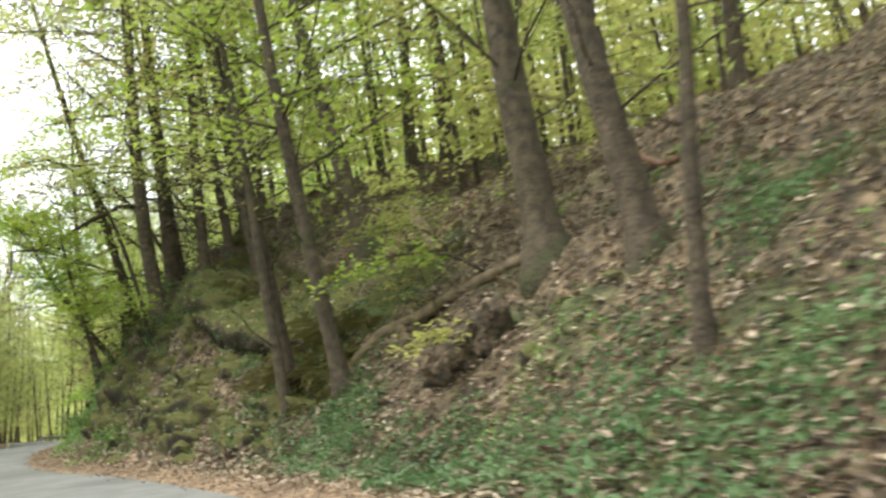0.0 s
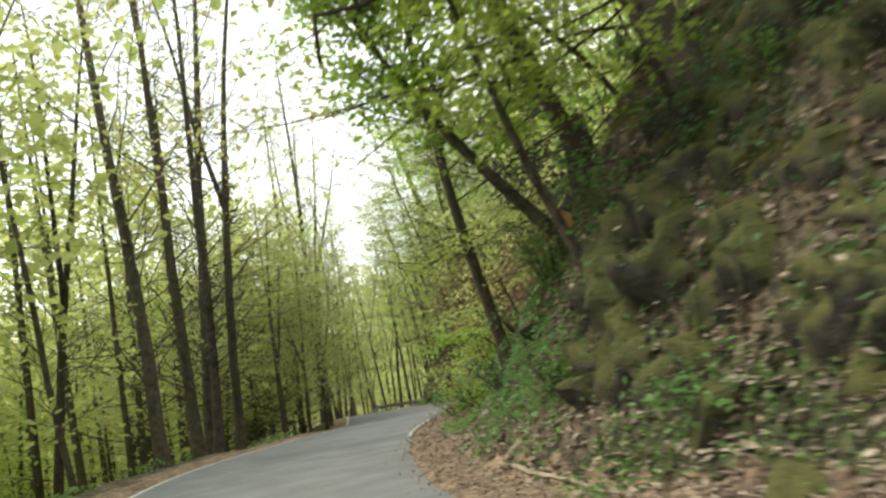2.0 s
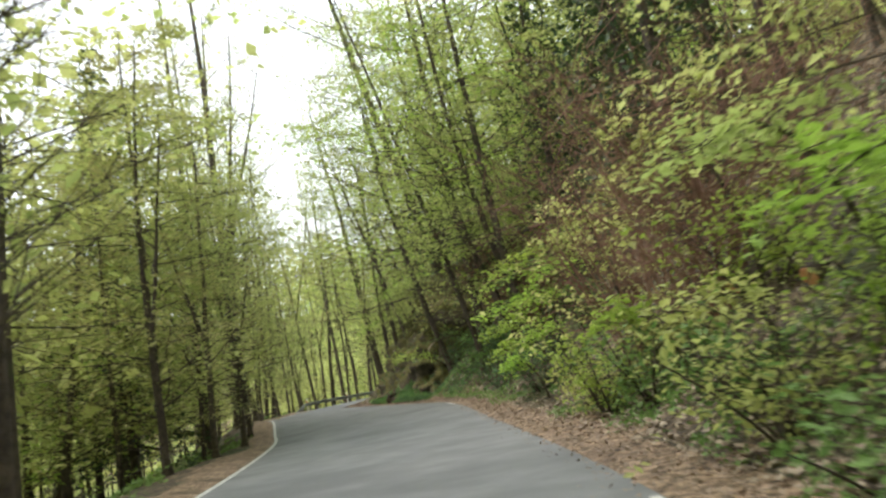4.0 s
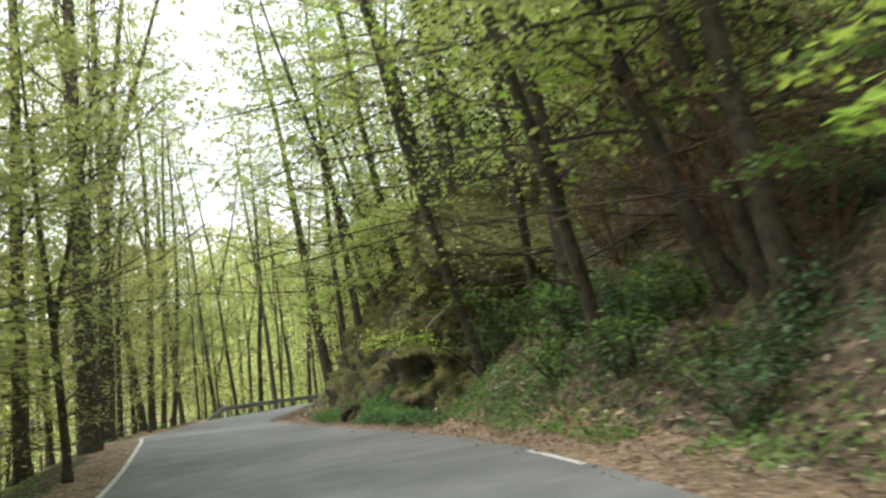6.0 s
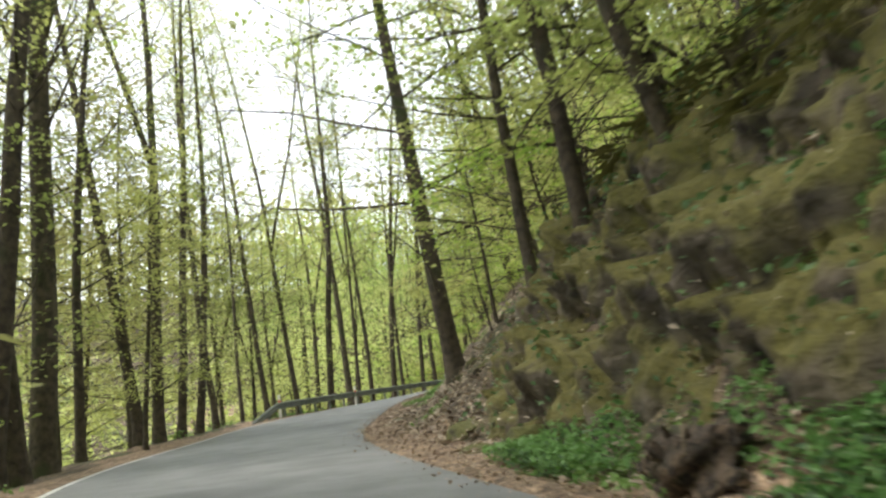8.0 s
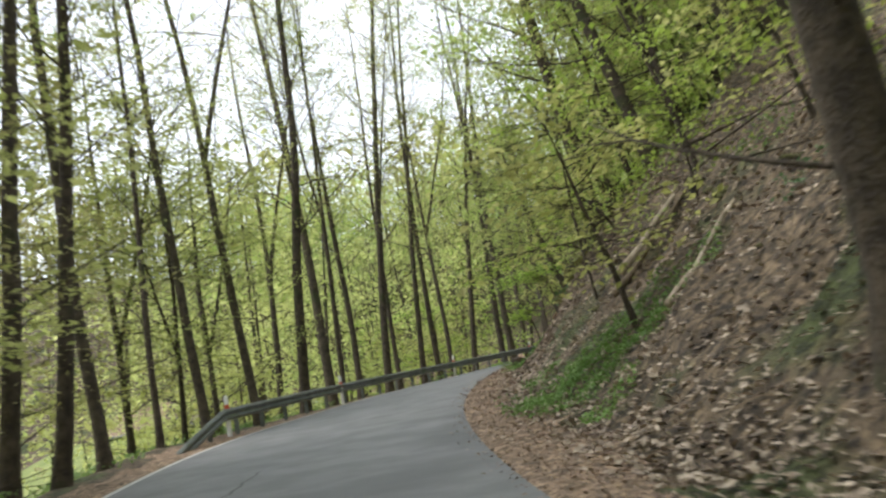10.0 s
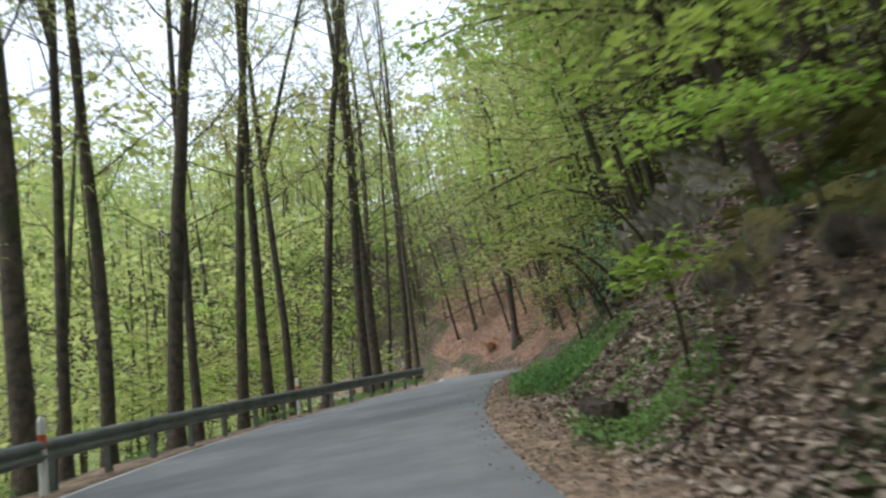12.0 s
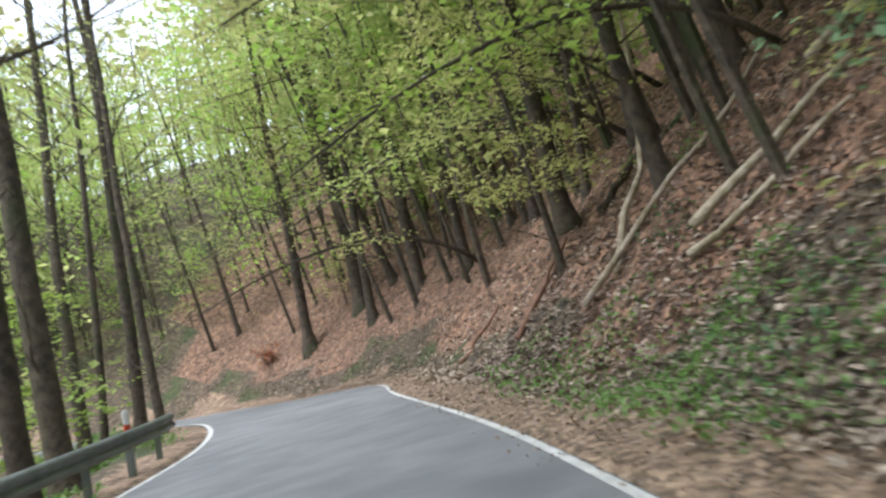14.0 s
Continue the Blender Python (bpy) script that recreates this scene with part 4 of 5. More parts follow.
def free(x, y, gap):
    """Whether there is room, off the road and away from the other trunks."""
    near, d = road_coords(np.array([x]), np.array([y]))
    if abs(d[0]) < HALF[near[0]] + 1.2 or any((x - a) ** 2 + (y - b) ** 2 < gap * gap for a, b in taken):
        return False
    taken.append((x, y))
    return True


def scatter(kinds, count, lo, hi, side, group, sizes, gap, y0=-40, y1=215, power=1.0, lean=(0, 6), sink=0.15):
    made = 0
    for _ in range(count * 6):
        if made >= count:
            break
        i = rng.randrange(len(LINE))
        if not y0 < LINE[i, 1] < y1:
            continue
        off = lo + (hi - lo) * rng.random() ** power
        x, y = along(i, side * (HALF[i] + off))
        if free(x, y, gap):
            way = math.degrees(math.atan2(-side * LN[i, 0], side * LN[i, 1])) + rng.uniform(-25, 25)
            put(kinds[rng.randrange(len(kinds))], x, y, rng.uniform(0, 360), rng.uniform(*sizes), rng.uniform(*lean), way, sink, group)
            made += 1


scatter(LUSH, 9, 2.2, 4.8, -1, "trees along the road's valley side", (0.9, 1.15), 2.4, 57, 88, lean=(0, 3))
scatter(TALL, 9, 1.8, 3.8, -1, "trees along the road's valley side", (0.75, 1.0), 2.0, 51, 87, lean=(0, 2))
scatter(TALL, 5, 1.8, 3.8, -1, "trees along the road's valley side", (0.75, 1.0), 2.0, 20, 38, lean=(0, 2))
scatter(TALL, 16, 3.5, 24, -1, "wood below the road", (0.7, 1.05), 2.4, -20, 100, power=1.2)
scatter(TALL, 8, 3.5, 22, -1, "wood below the road", (0.65, 0.95), 2.6, 100, 205, power=1.1)
scatter(YOUNG, 42, 4.4, 26, -1, "young trees below the road", (0.9, 1.4), 1.4, -10, 100, power=1.5, sink=0.1)
scatter(YOUNG, 12, 4.0, 24, -1, "young trees below the road", (0.8, 1.4), 1.6, 100, 200, power=1.3, sink=0.1)
scatter(TALL, 58, 4.2, 20, 1, "wood on the slope", (0.55, 0.95), 1.9, 38, 200, lean=(3, 14))
scatter(LUSH, 7, 4.5, 10, 1, "wood on the slope", (0.85, 1.3), 1.6, 127, 152, lean=(9, 22))
scatter(LUSH, 9, 4.5, 11, 1, "wood on the slope", (0.8, 1.1), 1.8, 72, 100, lean=(3, 14))
scatter(LUSH, 15, 4.2, 11, -1, "trees along the road's valley side", (0.95, 1.35), 1.8, 52, 86, lean=(0, 4))
scatter(LUSH, 16, 3.2, 10, 1, "wood on the slope", (0.8, 1.3), 1.6, 148, 182, lean=(8, 18))
scatter(LUSH, 3, 3.2, 6, 1, "wood on the slope", (0.8, 1.0), 1.6, 25, 36, lean=(8, 16))
scatter(LUSH, 8, 3.4, 7, -1, "trees along the road's valley side", (0.9, 1.3), 1.5, 98, 130, lean=(0, 3))
# Beeches added behind the rim so that their crowns shade the first rock wall.
scatter(LUSH, 4, 5, 10, 1, "wood on the slope", (0.8, 1.1), 1.8, 22, 36, lean=(2, 8))
scatter(LUSH, 11, 4.6, 15, -1, "trees along the road's valley side", (0.9, 1.3), 1.6, 86, 112, lean=(0, 4))
scatter(TALL, 20, 3.2, 24, 1, "wood on the slope", (0.4, 0.75), 1.5, 150, 200, lean=(4, 16))
scatter(TALL, 9, 9, 24, 1, "wood on the slope", (0.5, 0.75), 2.2, -15, 38, lean=(2, 9))
scatter(YOUNG, 55, 2.8, 14, 1, "young trees on the bank", (0.6, 1.15), 2.0, 40, 200, lean=(4, 16))
scatter(YOUNG, 14, 5.0, 14, 1, "young trees on the bank", (0.6, 1.0), 2.5, -5, 38, lean=(4, 16))
far = np.random.RandomState(8)


def strip_wood(count, y0, y1, side, lo, hi, gap, tall, lean):
    """Places for slender trees in a strip beside the road: x, y, height and lean towards the road."""
    rows, tries = [], 0
    while len(rows) < count and tries < count * 20:
        tries += 1
        i = far.randint(len(LINE))
        if y0 < LINE[i, 1] < y1:
            x, y = along(i, side * (HALF[i] + far.uniform(lo, hi)))
            if free(x, y, gap):
                rows.append((x, y, far.uniform(*tall), -side * lean * LN[i, 0], -side * lean * LN[i, 1]))
    return rows


spots = np.c_[far.uniform(-260, 100, 5200), far.uniform(-30, 330, 5200)]
fnear, fside = road_coords(spots[:, 0], spots[:, 1])
fgap = np.abs(fside) - HALF[fnear]
spots = spots[np.where(fside < 0, fgap > 26, fgap > 17) & (fgap < np.where(fside < 0, 235, 125))]
joined_wood("far_wood", [(x, y, far.uniform(13, 22), 0.0, 0.0) for x, y in spots[:1500]], 3, 6, (M_BARK, M_LEAF_YELLOW, M_LEAF, M_LEAF_YELLOW, M_LEAF_PALE), "hillside wood in yellow-green spring leaf across the valley")
thin = strip_wood(110, 180, 204, 1, 3.5, 48, 1.3, (10, 17), 0.05) + strip_wood(110, 140, 180, 1, 3.6, 16, 0.9, (10, 17), 0.2) + strip_wood(215, 128, 201, 1, 6.5, 34, 1.2, (10, 17), 0.16) + strip_wood(70, 42, 128, 1, 8, 26, 1.6, (10, 17), 0.12)
joined_wood("slope_wood", thin, 5, 5, (M_BARK, M_LEAF, M_LEAF_YELLOW, M_LEAF_BRIGHT), "dense slender beech wood on the red-brown slope", 620, 0.02)
joined_wood("hill_wood", strip_wood(130, -16, 46, 1, 10, 46, 1.8, (9, 16), 0.06), 9, 5, (M_BARK, M_LEAF_YELLOW, M_LEAF_YELLOW, M_LEAF), "slender beeches in yellow-green leaf above the first bank", 850, 0.021, 0.05)
joined_wood("valley_wood", strip_wood(120, 40, 94, -1, 5, 26, 1.5, (11, 20), 0.0) + strip_wood(30, 94, 125, -1, 8, 30, 2.0, (9, 14), 0.0) + strip_wood(52, 125, 201, -1, 7, 32, 1.8, (11, 18), 0.0) + strip_wood(100, 2, 44, -1, 5, 26, 1.5, (12, 20), 0.0), 6, 5, (M_BARK, M_LEAF_YELLOW, M_LEAF, M_LEAF_YELLOW), "slender beeches in yellow-green leaf on the slope below the road", 560, 0.019)
for x, y, s in ((-0.3, 87.3, 0.8), (2.6, 60.0, 0.95), (-13.5, 72.5, 1.0), (-14.5, 76.5, 0.9), (6.5, 92, 0.9), (9.5, 133, 0.8), (0.8, 84.2, 0.8), (2.6, 72.5, 0.8), (4.4, 69.0, 0.9), (5.6, 75.0, 1.0), (3.4, 64.6, 0.8), (6.8, 66.0, 0.9), (4.0, 78.6, 0.8)):
    put(SPRUCE[int(x * 7) % 2], x, y, x * 50, s, 0, 0, 0.1, "spruces in the wood")

for x, y, s, turn in ((-13.0, 107.4, 1.15, 0), (-14.6, 112.2, 1.2, 80), (-12.3, 127.0, 1.05, 190), (-9.9, 60.5, 1.1, 40), (-9.8, 66.5, 1.15, 130), (-9.9, 73.2, 1.2, 220), (-10.5, 80.0, 1.2, 310), (-15.5, 99.0, 1.35, 10), (-17.0, 104.5, 1.4, 50), (-16.4, 110.0, 1.35, 95), (-18.0, 115.0, 1.4, 140)):
    put(LUSH[int(turn) % 3], x, y, turn, s, 0, 0, 0.15, "trees along the road's valley side")

for x, y, s, turn, tip in ((0.3, 33.4, 1.05, 20, 17), (3.4, 27.4, 1.0, 110, 9)):
    put(LUSH[int(turn) % 3], x, y, turn, s, tip, -90, 0.15, "wood on the slope")

scatter(YOUNG, 22, 3.2, 10, -1, "young trees below the road", (0.9, 1.5), 1.1, 132, 172, sink=0.1)

# Young beeches and shrubs that reach out over the road.
for x, y, s, turn in ((6.3, 21.5, 0.55, 0), (5.2, 16.2, 0.4, 70), (-0.4, 35.6, 0.6, 20), (-0.2, 46, 0.75, 90), (0.2, 51, 0.8, 140), (-0.4, 55.5, 0.85, 200), 
                      (-1.6, 84.0, 0.38, 30), (-2.5, 88.0, 0.5, 100), (-1.6, 93.0, 0.7, 180), (-2.2, 99.0, 0.8, 210), (-2.9, 106.0, 0.7, 15), (-0.6, 122.8, 0.75, 80), (0.9, 126.5, 0.55, 160), (5.0, 141.0, 0.6, 200), (8.5, 143.5, 0.5, 40)):
    put(YOUNG[int(turn) % 4], x, y, turn, s, 14, -90, 0.05, "young trees on the bank")

for k, (x, y, tx, ty, tz) in enumerate(ARCHING_D):
    arching_sapling((x, y), (tx, ty, tz), 800 + k, (M_LEAF_BRIGHT, M_LEAF)[k % 2], 0.13, 30)
for k, (x, y, tx, ty, tz) in enumerate(ARCHING_C):
    arching_sapling((x, y), (tx, ty, tz), 760 + k, M_LEAF_BRIGHT, 0.14, 22)
for k, (x, y, tx, ty, tz) in enumerate(ARCHING_A + ARCHING_B):
    arching_sapling((x, y), (tx, ty, tz), 700 + k, (M_LEAF_BRIGHT, M_LEAF_YELLOW, M_LEAF)[k % 3] if not 6 <= k < 13 else M_LEAF_GRASS, 0.13 if k < 14 else 0.16, 16)

holly = make_bush("shrub", 501, 2.6, 2.4, 10, 10, 12, 0.14, M_LEAF_BLUE, label="bushy shrub with blue-green leaves beside a broken stump")
holly.location = (5.6, 140.6, height_at(5.6, 140.6))
holly2 = make_bush("shrub", 502, 2.2, 2.6, 9, 9, 11, 0.14, M_LEAF_BLUE, label="low blue-green leafy shrub on the bank")
holly2.location = (8.6, 143.3, height_at(8.6, 143.3))
for k, (x, y) in enumerate(((-0.7, 50.6), (0.2, 52.6), (-0.9, 53.6), (0.6, 56.5), (1.2, 60.5), (1.6, 52.5), (0.7, 71.0), (0.9, 72.8), (0.6, 69.0), (0.5, 75.4))):
    dead = make_bush("dead_bush", 510 + k, 4.6 if k < 3 else 3.6, 4.2, 16, 20 if k < 3 else 16, 0, bark=M_TWIG, label="bare red-brown thicket of dead twigs on the bank")
    dead.location = (x, y, height_at(x, y))
    dead["group"] = "dead thicket"
for k, (x, y) in enumerate(((-1.3, 67.4), (-0.9, 69.2), (-1.2, 71.2), (-1.5, 73.4), (-0.2, 68.3), (-0.4, 70.4), (-0.6, 72.6), (-1.0, 75.2))):
    low = make_bush("shrub", 540 + k, 0.9, 1.3, 7, 7, 9, 0.1, M_LEAF_GRASS if k % 2 else M_LEAF_DEEP, label="low green shrub in the leaf litter of the bank")
    low.location = (x, y, height_at(x, y))
    low["group"] = "low shrubs on the bank"
bush = random.Random(63)
for k in range(11):
    x, y = beside(41.5 + 1.35 * k, bush.uniform(0.9, 2.6))
    low = make_bush("shrub", 660 + k, bush.uniform(0.9, 1.7), bush.uniform(1.3, 2.0), 9, 9, 12, 0.1, (M_LEAF_BRIGHT, M_LEAF_YELLOW, M_LEAF_GRASS)[k % 3], label="young beech bush in yellow-green leaf on the verge")
    low.location = (x, y, height_at(x, y))
    low["group"] = "low shrubs on the bank"
for k in range(16):
    x, y = beside(62.5 + 1.05 * k, bush.uniform(1.3, 4.6))
    low = make_bush("shrub", 620 + k, bush.uniform(0.7, 1.3), bush.uniform(1.2, 1.8), 8, 8, 11, 0.09, (M_LEAF_DEEP, M_LEAF_GRASS, M_LEAF_IVY)[k % 3], label="dark green shrub in the brown undergrowth of the bank")
    low.location = (x, y, height_at(x, y))
    low["group"] = "low shrubs on the bank"
for k in range(12):
    x, y = beside(25.5 + 0.85 * k, 1.5 + 0.75 * (k * 7 % 4))
    low = make_bush("shrub", 580 + k, 0.65 + 0.12 * (k % 4), 1.2, 7, 7, 10, 0.09, (M_LEAF_HERB, M_LEAF_GRASS, M_LEAF_DEEP)[k % 3], label="low leafy shrub among ivy at the foot of the bank")
    low.location = (x, y, height_at(x, y))
    low["group"] = "low shrubs on the bank"
rust = make_bush("shrub", 520, 1.3, 1.2, 7, 7, 9, 0.13, M_LEAF_RUST, label="small bush of rusty orange dead leaves")
rust.location = (19.2, 179.8, height_at(19.2, 179.8))
drop_templates(TALL + LUSH + YOUNG + SPRUCE)


# ---- rocks ----
def boulder(seed, x, y, size, lift=0.0, mat=None, group="", label="", turn=0.0, cuts=9):
    b = mesh_of("boulder", facet_rock(seed, size, cuts, 4 if max(size) > 1.2 else 3, 0.09), mat or M_ROCK)
    b.location = (x, y, height_at(x, y) + lift)
    b.rotation_euler = (0.1 * math.sin(seed), 0.1 * math.cos(seed), radians(turn))
    return tagged(b, label or "dark fractured rock patched with green moss", "rock", group)


rng = random.Random(21)
rock_face("rock_face", 14.0, 30.5, 1.05, 7.2, 3.0, M_ROCK, "dark mossy rock wall with ledges above the verge", 0.95, (22.0, 4.4, 4.8, 0.42, 0.95), blades=4500, base=0.2, taper=0.62)
rock_face("rock_face", 76.5, 95.0, 0.75, 7.4, 8.0, M_ROCK_BROWN, "brown mossy rock bluff with a dark hollow under its lip", 0.95, (81.7, 5.2, 2.5, 0.9, 3.3), blades=8500, taper=0.8)
rock_face("rock_face", 132.0, 145.0, 3.5, 8.2, 14.0, M_ROCK_PALE, "grey broken crag with mossy ledges above the verge", 1.7, blades=6000, base=0.42, smooth=False)
rock_face("rock_face", 35.5, 43.5, 3.0, 6.0, 20.0, M_ROCK, "broken dark rock outcrop in the leafy bank", 0.65, blades=1800, base=0.2)
rock_face("rock_face", 124.5, 131.5, 2.4, 5.6, 26.0, M_ROCK_BROWN, "dark broken crag hung with young beech leaves", 0.75, blades=2500, base=0.2, taper=0.5)
for k in range(5):
    x, y = beside(19.0 + 1.6 * k, 1.1 + 0.4 * (k % 3))
    boulder(600 + k, x, y, (rng.uniform(0.25, 0.45), rng.uniform(0.3, 0.55), rng.uniform(0.2, 0.36)), -0.05, group="rocks at the foot of the wall", turn=rng.uniform(-30, 30))
for k in range(4):
    x, y = beside(88.6 + 1.5 * k, 0.8 + 0.3 * (k % 2))
    boulder(640 + k, x, y, (rng.uniform(0.25, 0.45), rng.uniform(0.3, 0.55), rng.uniform(0.2, 0.36)), -0.05, group="rocks at the foot of the bluff", turn=rng.uniform(-30, 30))
STONES = [facet_rock(680 + k, (0.42, 0.5, 0.34), 8, 2, 0.12) for k in range(5)]
STONES = [mesh_of("stone", bm, M_ROCK) for bm in STONES]
for k in range(70):
    y = rng.uniform(0, 148)
    x0, y0 = beside(y, rng.uniform(1.3, 6.5))
    s = rng.uniform(0.35, 1.0) ** 1.5 * 0.7
    st = new("stone", STONES[k % 5].data)
    st.matrix_world = Matrix.Translation((x0, y0, height_at(x0, y0) - 0.06 * s)) @ Matrix.Rotation(rng.uniform(0, 6.28), 4, "Z") @ Matrix.Rotation(rng.uniform(-0.4, 0.4), 4, "X") @ Matrix.Diagonal((s * rng.uniform(0.8, 1.3), s * rng.uniform(0.8, 1.3), s * rng.uniform(0.7, 1.2), 1))
    tagged(st, "small mossy stone half buried in leaf litter", "rock", "stones in the bank")
drop_templates(STONES)
root_mound(-4.12, 86.3, (0.46, 0.8, 0.36), 5, "dark earthy root mound on the grassy verge")
root_mound(4.8, 13.3, (0.75, 0.95, 0.75), 9, "dark mossy mound of earth and roots")


# ---- fallen wood ----
def log_between(name, a, b, r0, r1, mat, label, ends=None, lift=0.0, sag=0.0, seed=1, n=8, category="log", wander=0.04):
    """A trunk or stick that lies on the ground from a to b (each x, y)."""
    g = random.Random(seed)
    soup, pts = Soup(), []
    z0, z1 = height_at(*a), height_at(*b)
    stiff = 0.93 if math.hypot(a[0] - b[0], a[1] - b[1]) < 3.6 else 0.3
    over = max(0.0, max(height_at(a[0] + (b[0] - a[0]) * i / 12, a[1] + (b[1] - a[1]) * i / 12) - z0 - (z1 - z0) * i / 12 for i in range(13)))
    for i in range(7):
        u = i / 6
        x, y = a[0] + (b[0] - a[0]) * u + g.gauss(0, wander), a[1] + (b[1] - a[1]) * u + g.gauss(0, wander)
        pts.append((x, y, (z0 + (z1 - z0) * u + 0.55 * over) * stiff + (1 - stiff) * height_at(x, y) + lift + (r0 + (r1 - r0) * u) * 0.55 + sag * math.sin(math.pi * u) + g.gauss(0, wander * 0.4)))
    rad = [(r0 + (r1 - r0) * i / 6) * g.uniform(0.93, 1.07) for i in range(7)]
    soup.tube(pts, rad, n)
    root = empty(name, pts[0])
    ob = link_mesh("bark" if ends else "wood", [Vector(p) - Vector(pts[0]) for p in soup.v], soup.f, mat, root, smooth=True)
    if ends:
        for p, q, r in ((pts[0], pts[1], rad[0]), (pts[-1], pts[-2], rad[-1])):
            d = (Vector(p) - Vector(q)).normalized()
            cap = Soup()
            cap.tube([Vector(p) - Vector(pts[0]) - d * 0.02, Vector(p) - Vector(pts[0]) + d * 0.012], [r * 0.93, r * 0.9], n)
            link_mesh("cut_face", cap.v, cap.f, ends, root, "orange freshly sawn wood")
    return tagged(root, label, category)


def stump(x, y, r, h, lean, mat, label, cap=None, seed=0, ragged=0.0):
    g = random.Random(seed)
    soup = Soup()
    soup.tube([(0, 0, -0.4), (0, 0, 0.0), (lean[0] * h * 0.4, lean[1] * h * 0.4, h * 0.4), (lean[0] * h, lean[1] * h, h)], [r * 1.6, r * 1.35, r * 1.02, r * 0.93], 11)
    if ragged:
        for k in range(11):
            v = soup.v[-1 - k]
            soup.v[-1 - k] = v + Vector((0, 0, g.uniform(-ragged, ragged)))
    root = empty("tree_stump", (x, y, height_at(x, y)))
    link_mesh("trunk", soup.v, soup.f, mat, root)
    if cap:
        c = Soup()
        c.tube([(lean[0] * h, lean[1] * h, h - 0.02), (lean[0] * h, lean[1] * h, h + 0.012)], [r * 0.9, r * 0.88], 11)
        link_mesh("cut_face", c.v, c.f, cap, root, "orange freshly sawn wood")
    return tagged(root, label, "stump")


log_between("fallen_log", (7.4, 25.0), (6.3, 19.2), 0.2, 0.14, M_MOSSLOG, "pale mossy log lying along the slope", seed=2)
log_between("fallen_log", (3.8, 17.8), (7.0, 14.6), 0.14, 0.10, M_MOSSLOG, "long brown fallen trunk on the leaf litter", seed=3)
log_between("fallen_log", (0.42, 38.3), (0.65, 41.6), 0.19, 0.17, M_BARK, "sawn trunk section with an orange cut end", M_CUT, 0.35, seed=4)
log_between("fallen_log", (0.95, 37.6), (-0.35, 41.2), 0.055, 0.04, M_PALE, "pale barkless log on the slope", lift=0.25, seed=5)
log_between("fallen_log", (-0.6, 32.2), (0.3, 33.6), 0.16, 0.15, M_BARK, "short sawn log with an orange cut end", M_CUT, 0.15, seed=6)
log_between("fallen_log", (1.2, 37.5), (1.9, 39.3), 0.2, 0.17, M_BARK, "short sawn log with an orange cut end", M_CUT, 0.1, seed=7)
log_between("fallen_log", (-0.65, 48.2), (0.4, 49.0), 0.13, 0.13, M_BARK, "small sawn log among green undergrowth", M_CUT, 0.1, seed=8)
log_between("fallen_log", (-0.6, 50.3), (0.6, 51.0), 0.12, 0.12, M_BARK, "small sawn log among green undergrowth", M_CUT, 0.1, seed=9)
stump(-0.2, 31.6, 0.22, 1.0, (-0.1, 0.0), M_DARKWOOD, "tall dark stump on the rim of the bank", seed=1, ragged=0.06)
stump(-0.5, 32.75, 0.14, 0.4, (-0.12, -0.3), M_BARK, "short sawn stump with an orange face on the rim", M_CUT, 8)
stump(0.2, 41.2, 0.2, 0.7, (-0.15, 0.0), M_BARK, "sawn stump with an orange top on the slope", M_CUT, 2)
stump(5.75, 139.95, 0.048, 1.6, (0.18, 0.26), M_PALE, "broken pale stump splintered at the top", seed=3, ragged=0.2)
stump(-1.9, 128.2, 0.26, 0.4, (0.0, 0.0), M_DARKWOOD, "low dark rotten stump on the verge", seed=4, ragged=0.05)
stump(1.9, 136.3, 0.2, 0.32, (0.0, 0.0), M_DARKWOOD, "low mossy stump in green herbs", seed=5, ragged=0.05)
STICKS = ((-2.15, 30.0, -1.4, 26.4, 0.03, M_PALE, 0.03), (-3.7, 122.1, -3.4, 119.8, 0.035, M_PALE, 0.03), (-2.4, 116.4, 0.4, 117.8, 0.07, M_MOSSLOG, 0.06), (-2.0, 116.8, -0.2, 117.7, 0.085, M_PALE, 0.14), (-3.3, 111.3, -1.7, 111.9, 0.06, M_PALE, 0.05),
          (9.9, 149.8, 13.3, 148.4, 0.06, M_PALE, 0.12), (8.8, 146.8, 10.1, 145.3, 0.055, M_PALE, 0.08), (9.1, 147.0, 10.9, 145.6, 0.07, M_PALE, 0.1), (10.9, 152.6, 13.9, 154.0, 0.06, M_TWIG, 0.06), (14.2, 153.2, 15.6, 153.0, 0.1, M_DARKWOOD, 0.1), (11.4, 146.4, 14.0, 145.0, 0.06, M_PALE, 0.1),
          (12.4, 156.4, 14.4, 157.2, 0.05, M_TWIG, 0.05), (6.0, 20.0, 8.4, 21.6, 0.05, M_TWIG, 0.05), (8.0, 12.4, 9.6, 17.6, 0.06, M_TWIG, 0.05), (2.4, 20.2, 4.6, 23.4, 0.05, M_DARKWOOD, 0.02), (-1.5, 124.6, 0.9, 123.9, 0.05, M_TWIG, 0.05), (0.73, 131.57, 0.08, 130.14, 0.04, M_PALE, 0.03))
for k, (x0, y0, x1, y1, r, mat, lift) in enumerate(STICKS):
    tagged(log_between("fallen_branch", (x0, y0), (x1, y1), r, r * 0.6, mat, "pale weathered branch on the slope" if mat is M_PALE else "dark fallen branch on the leaf litter", lift=lift, seed=30 + k, n=6, category="branch", wander=0.03), group="fallen branches")


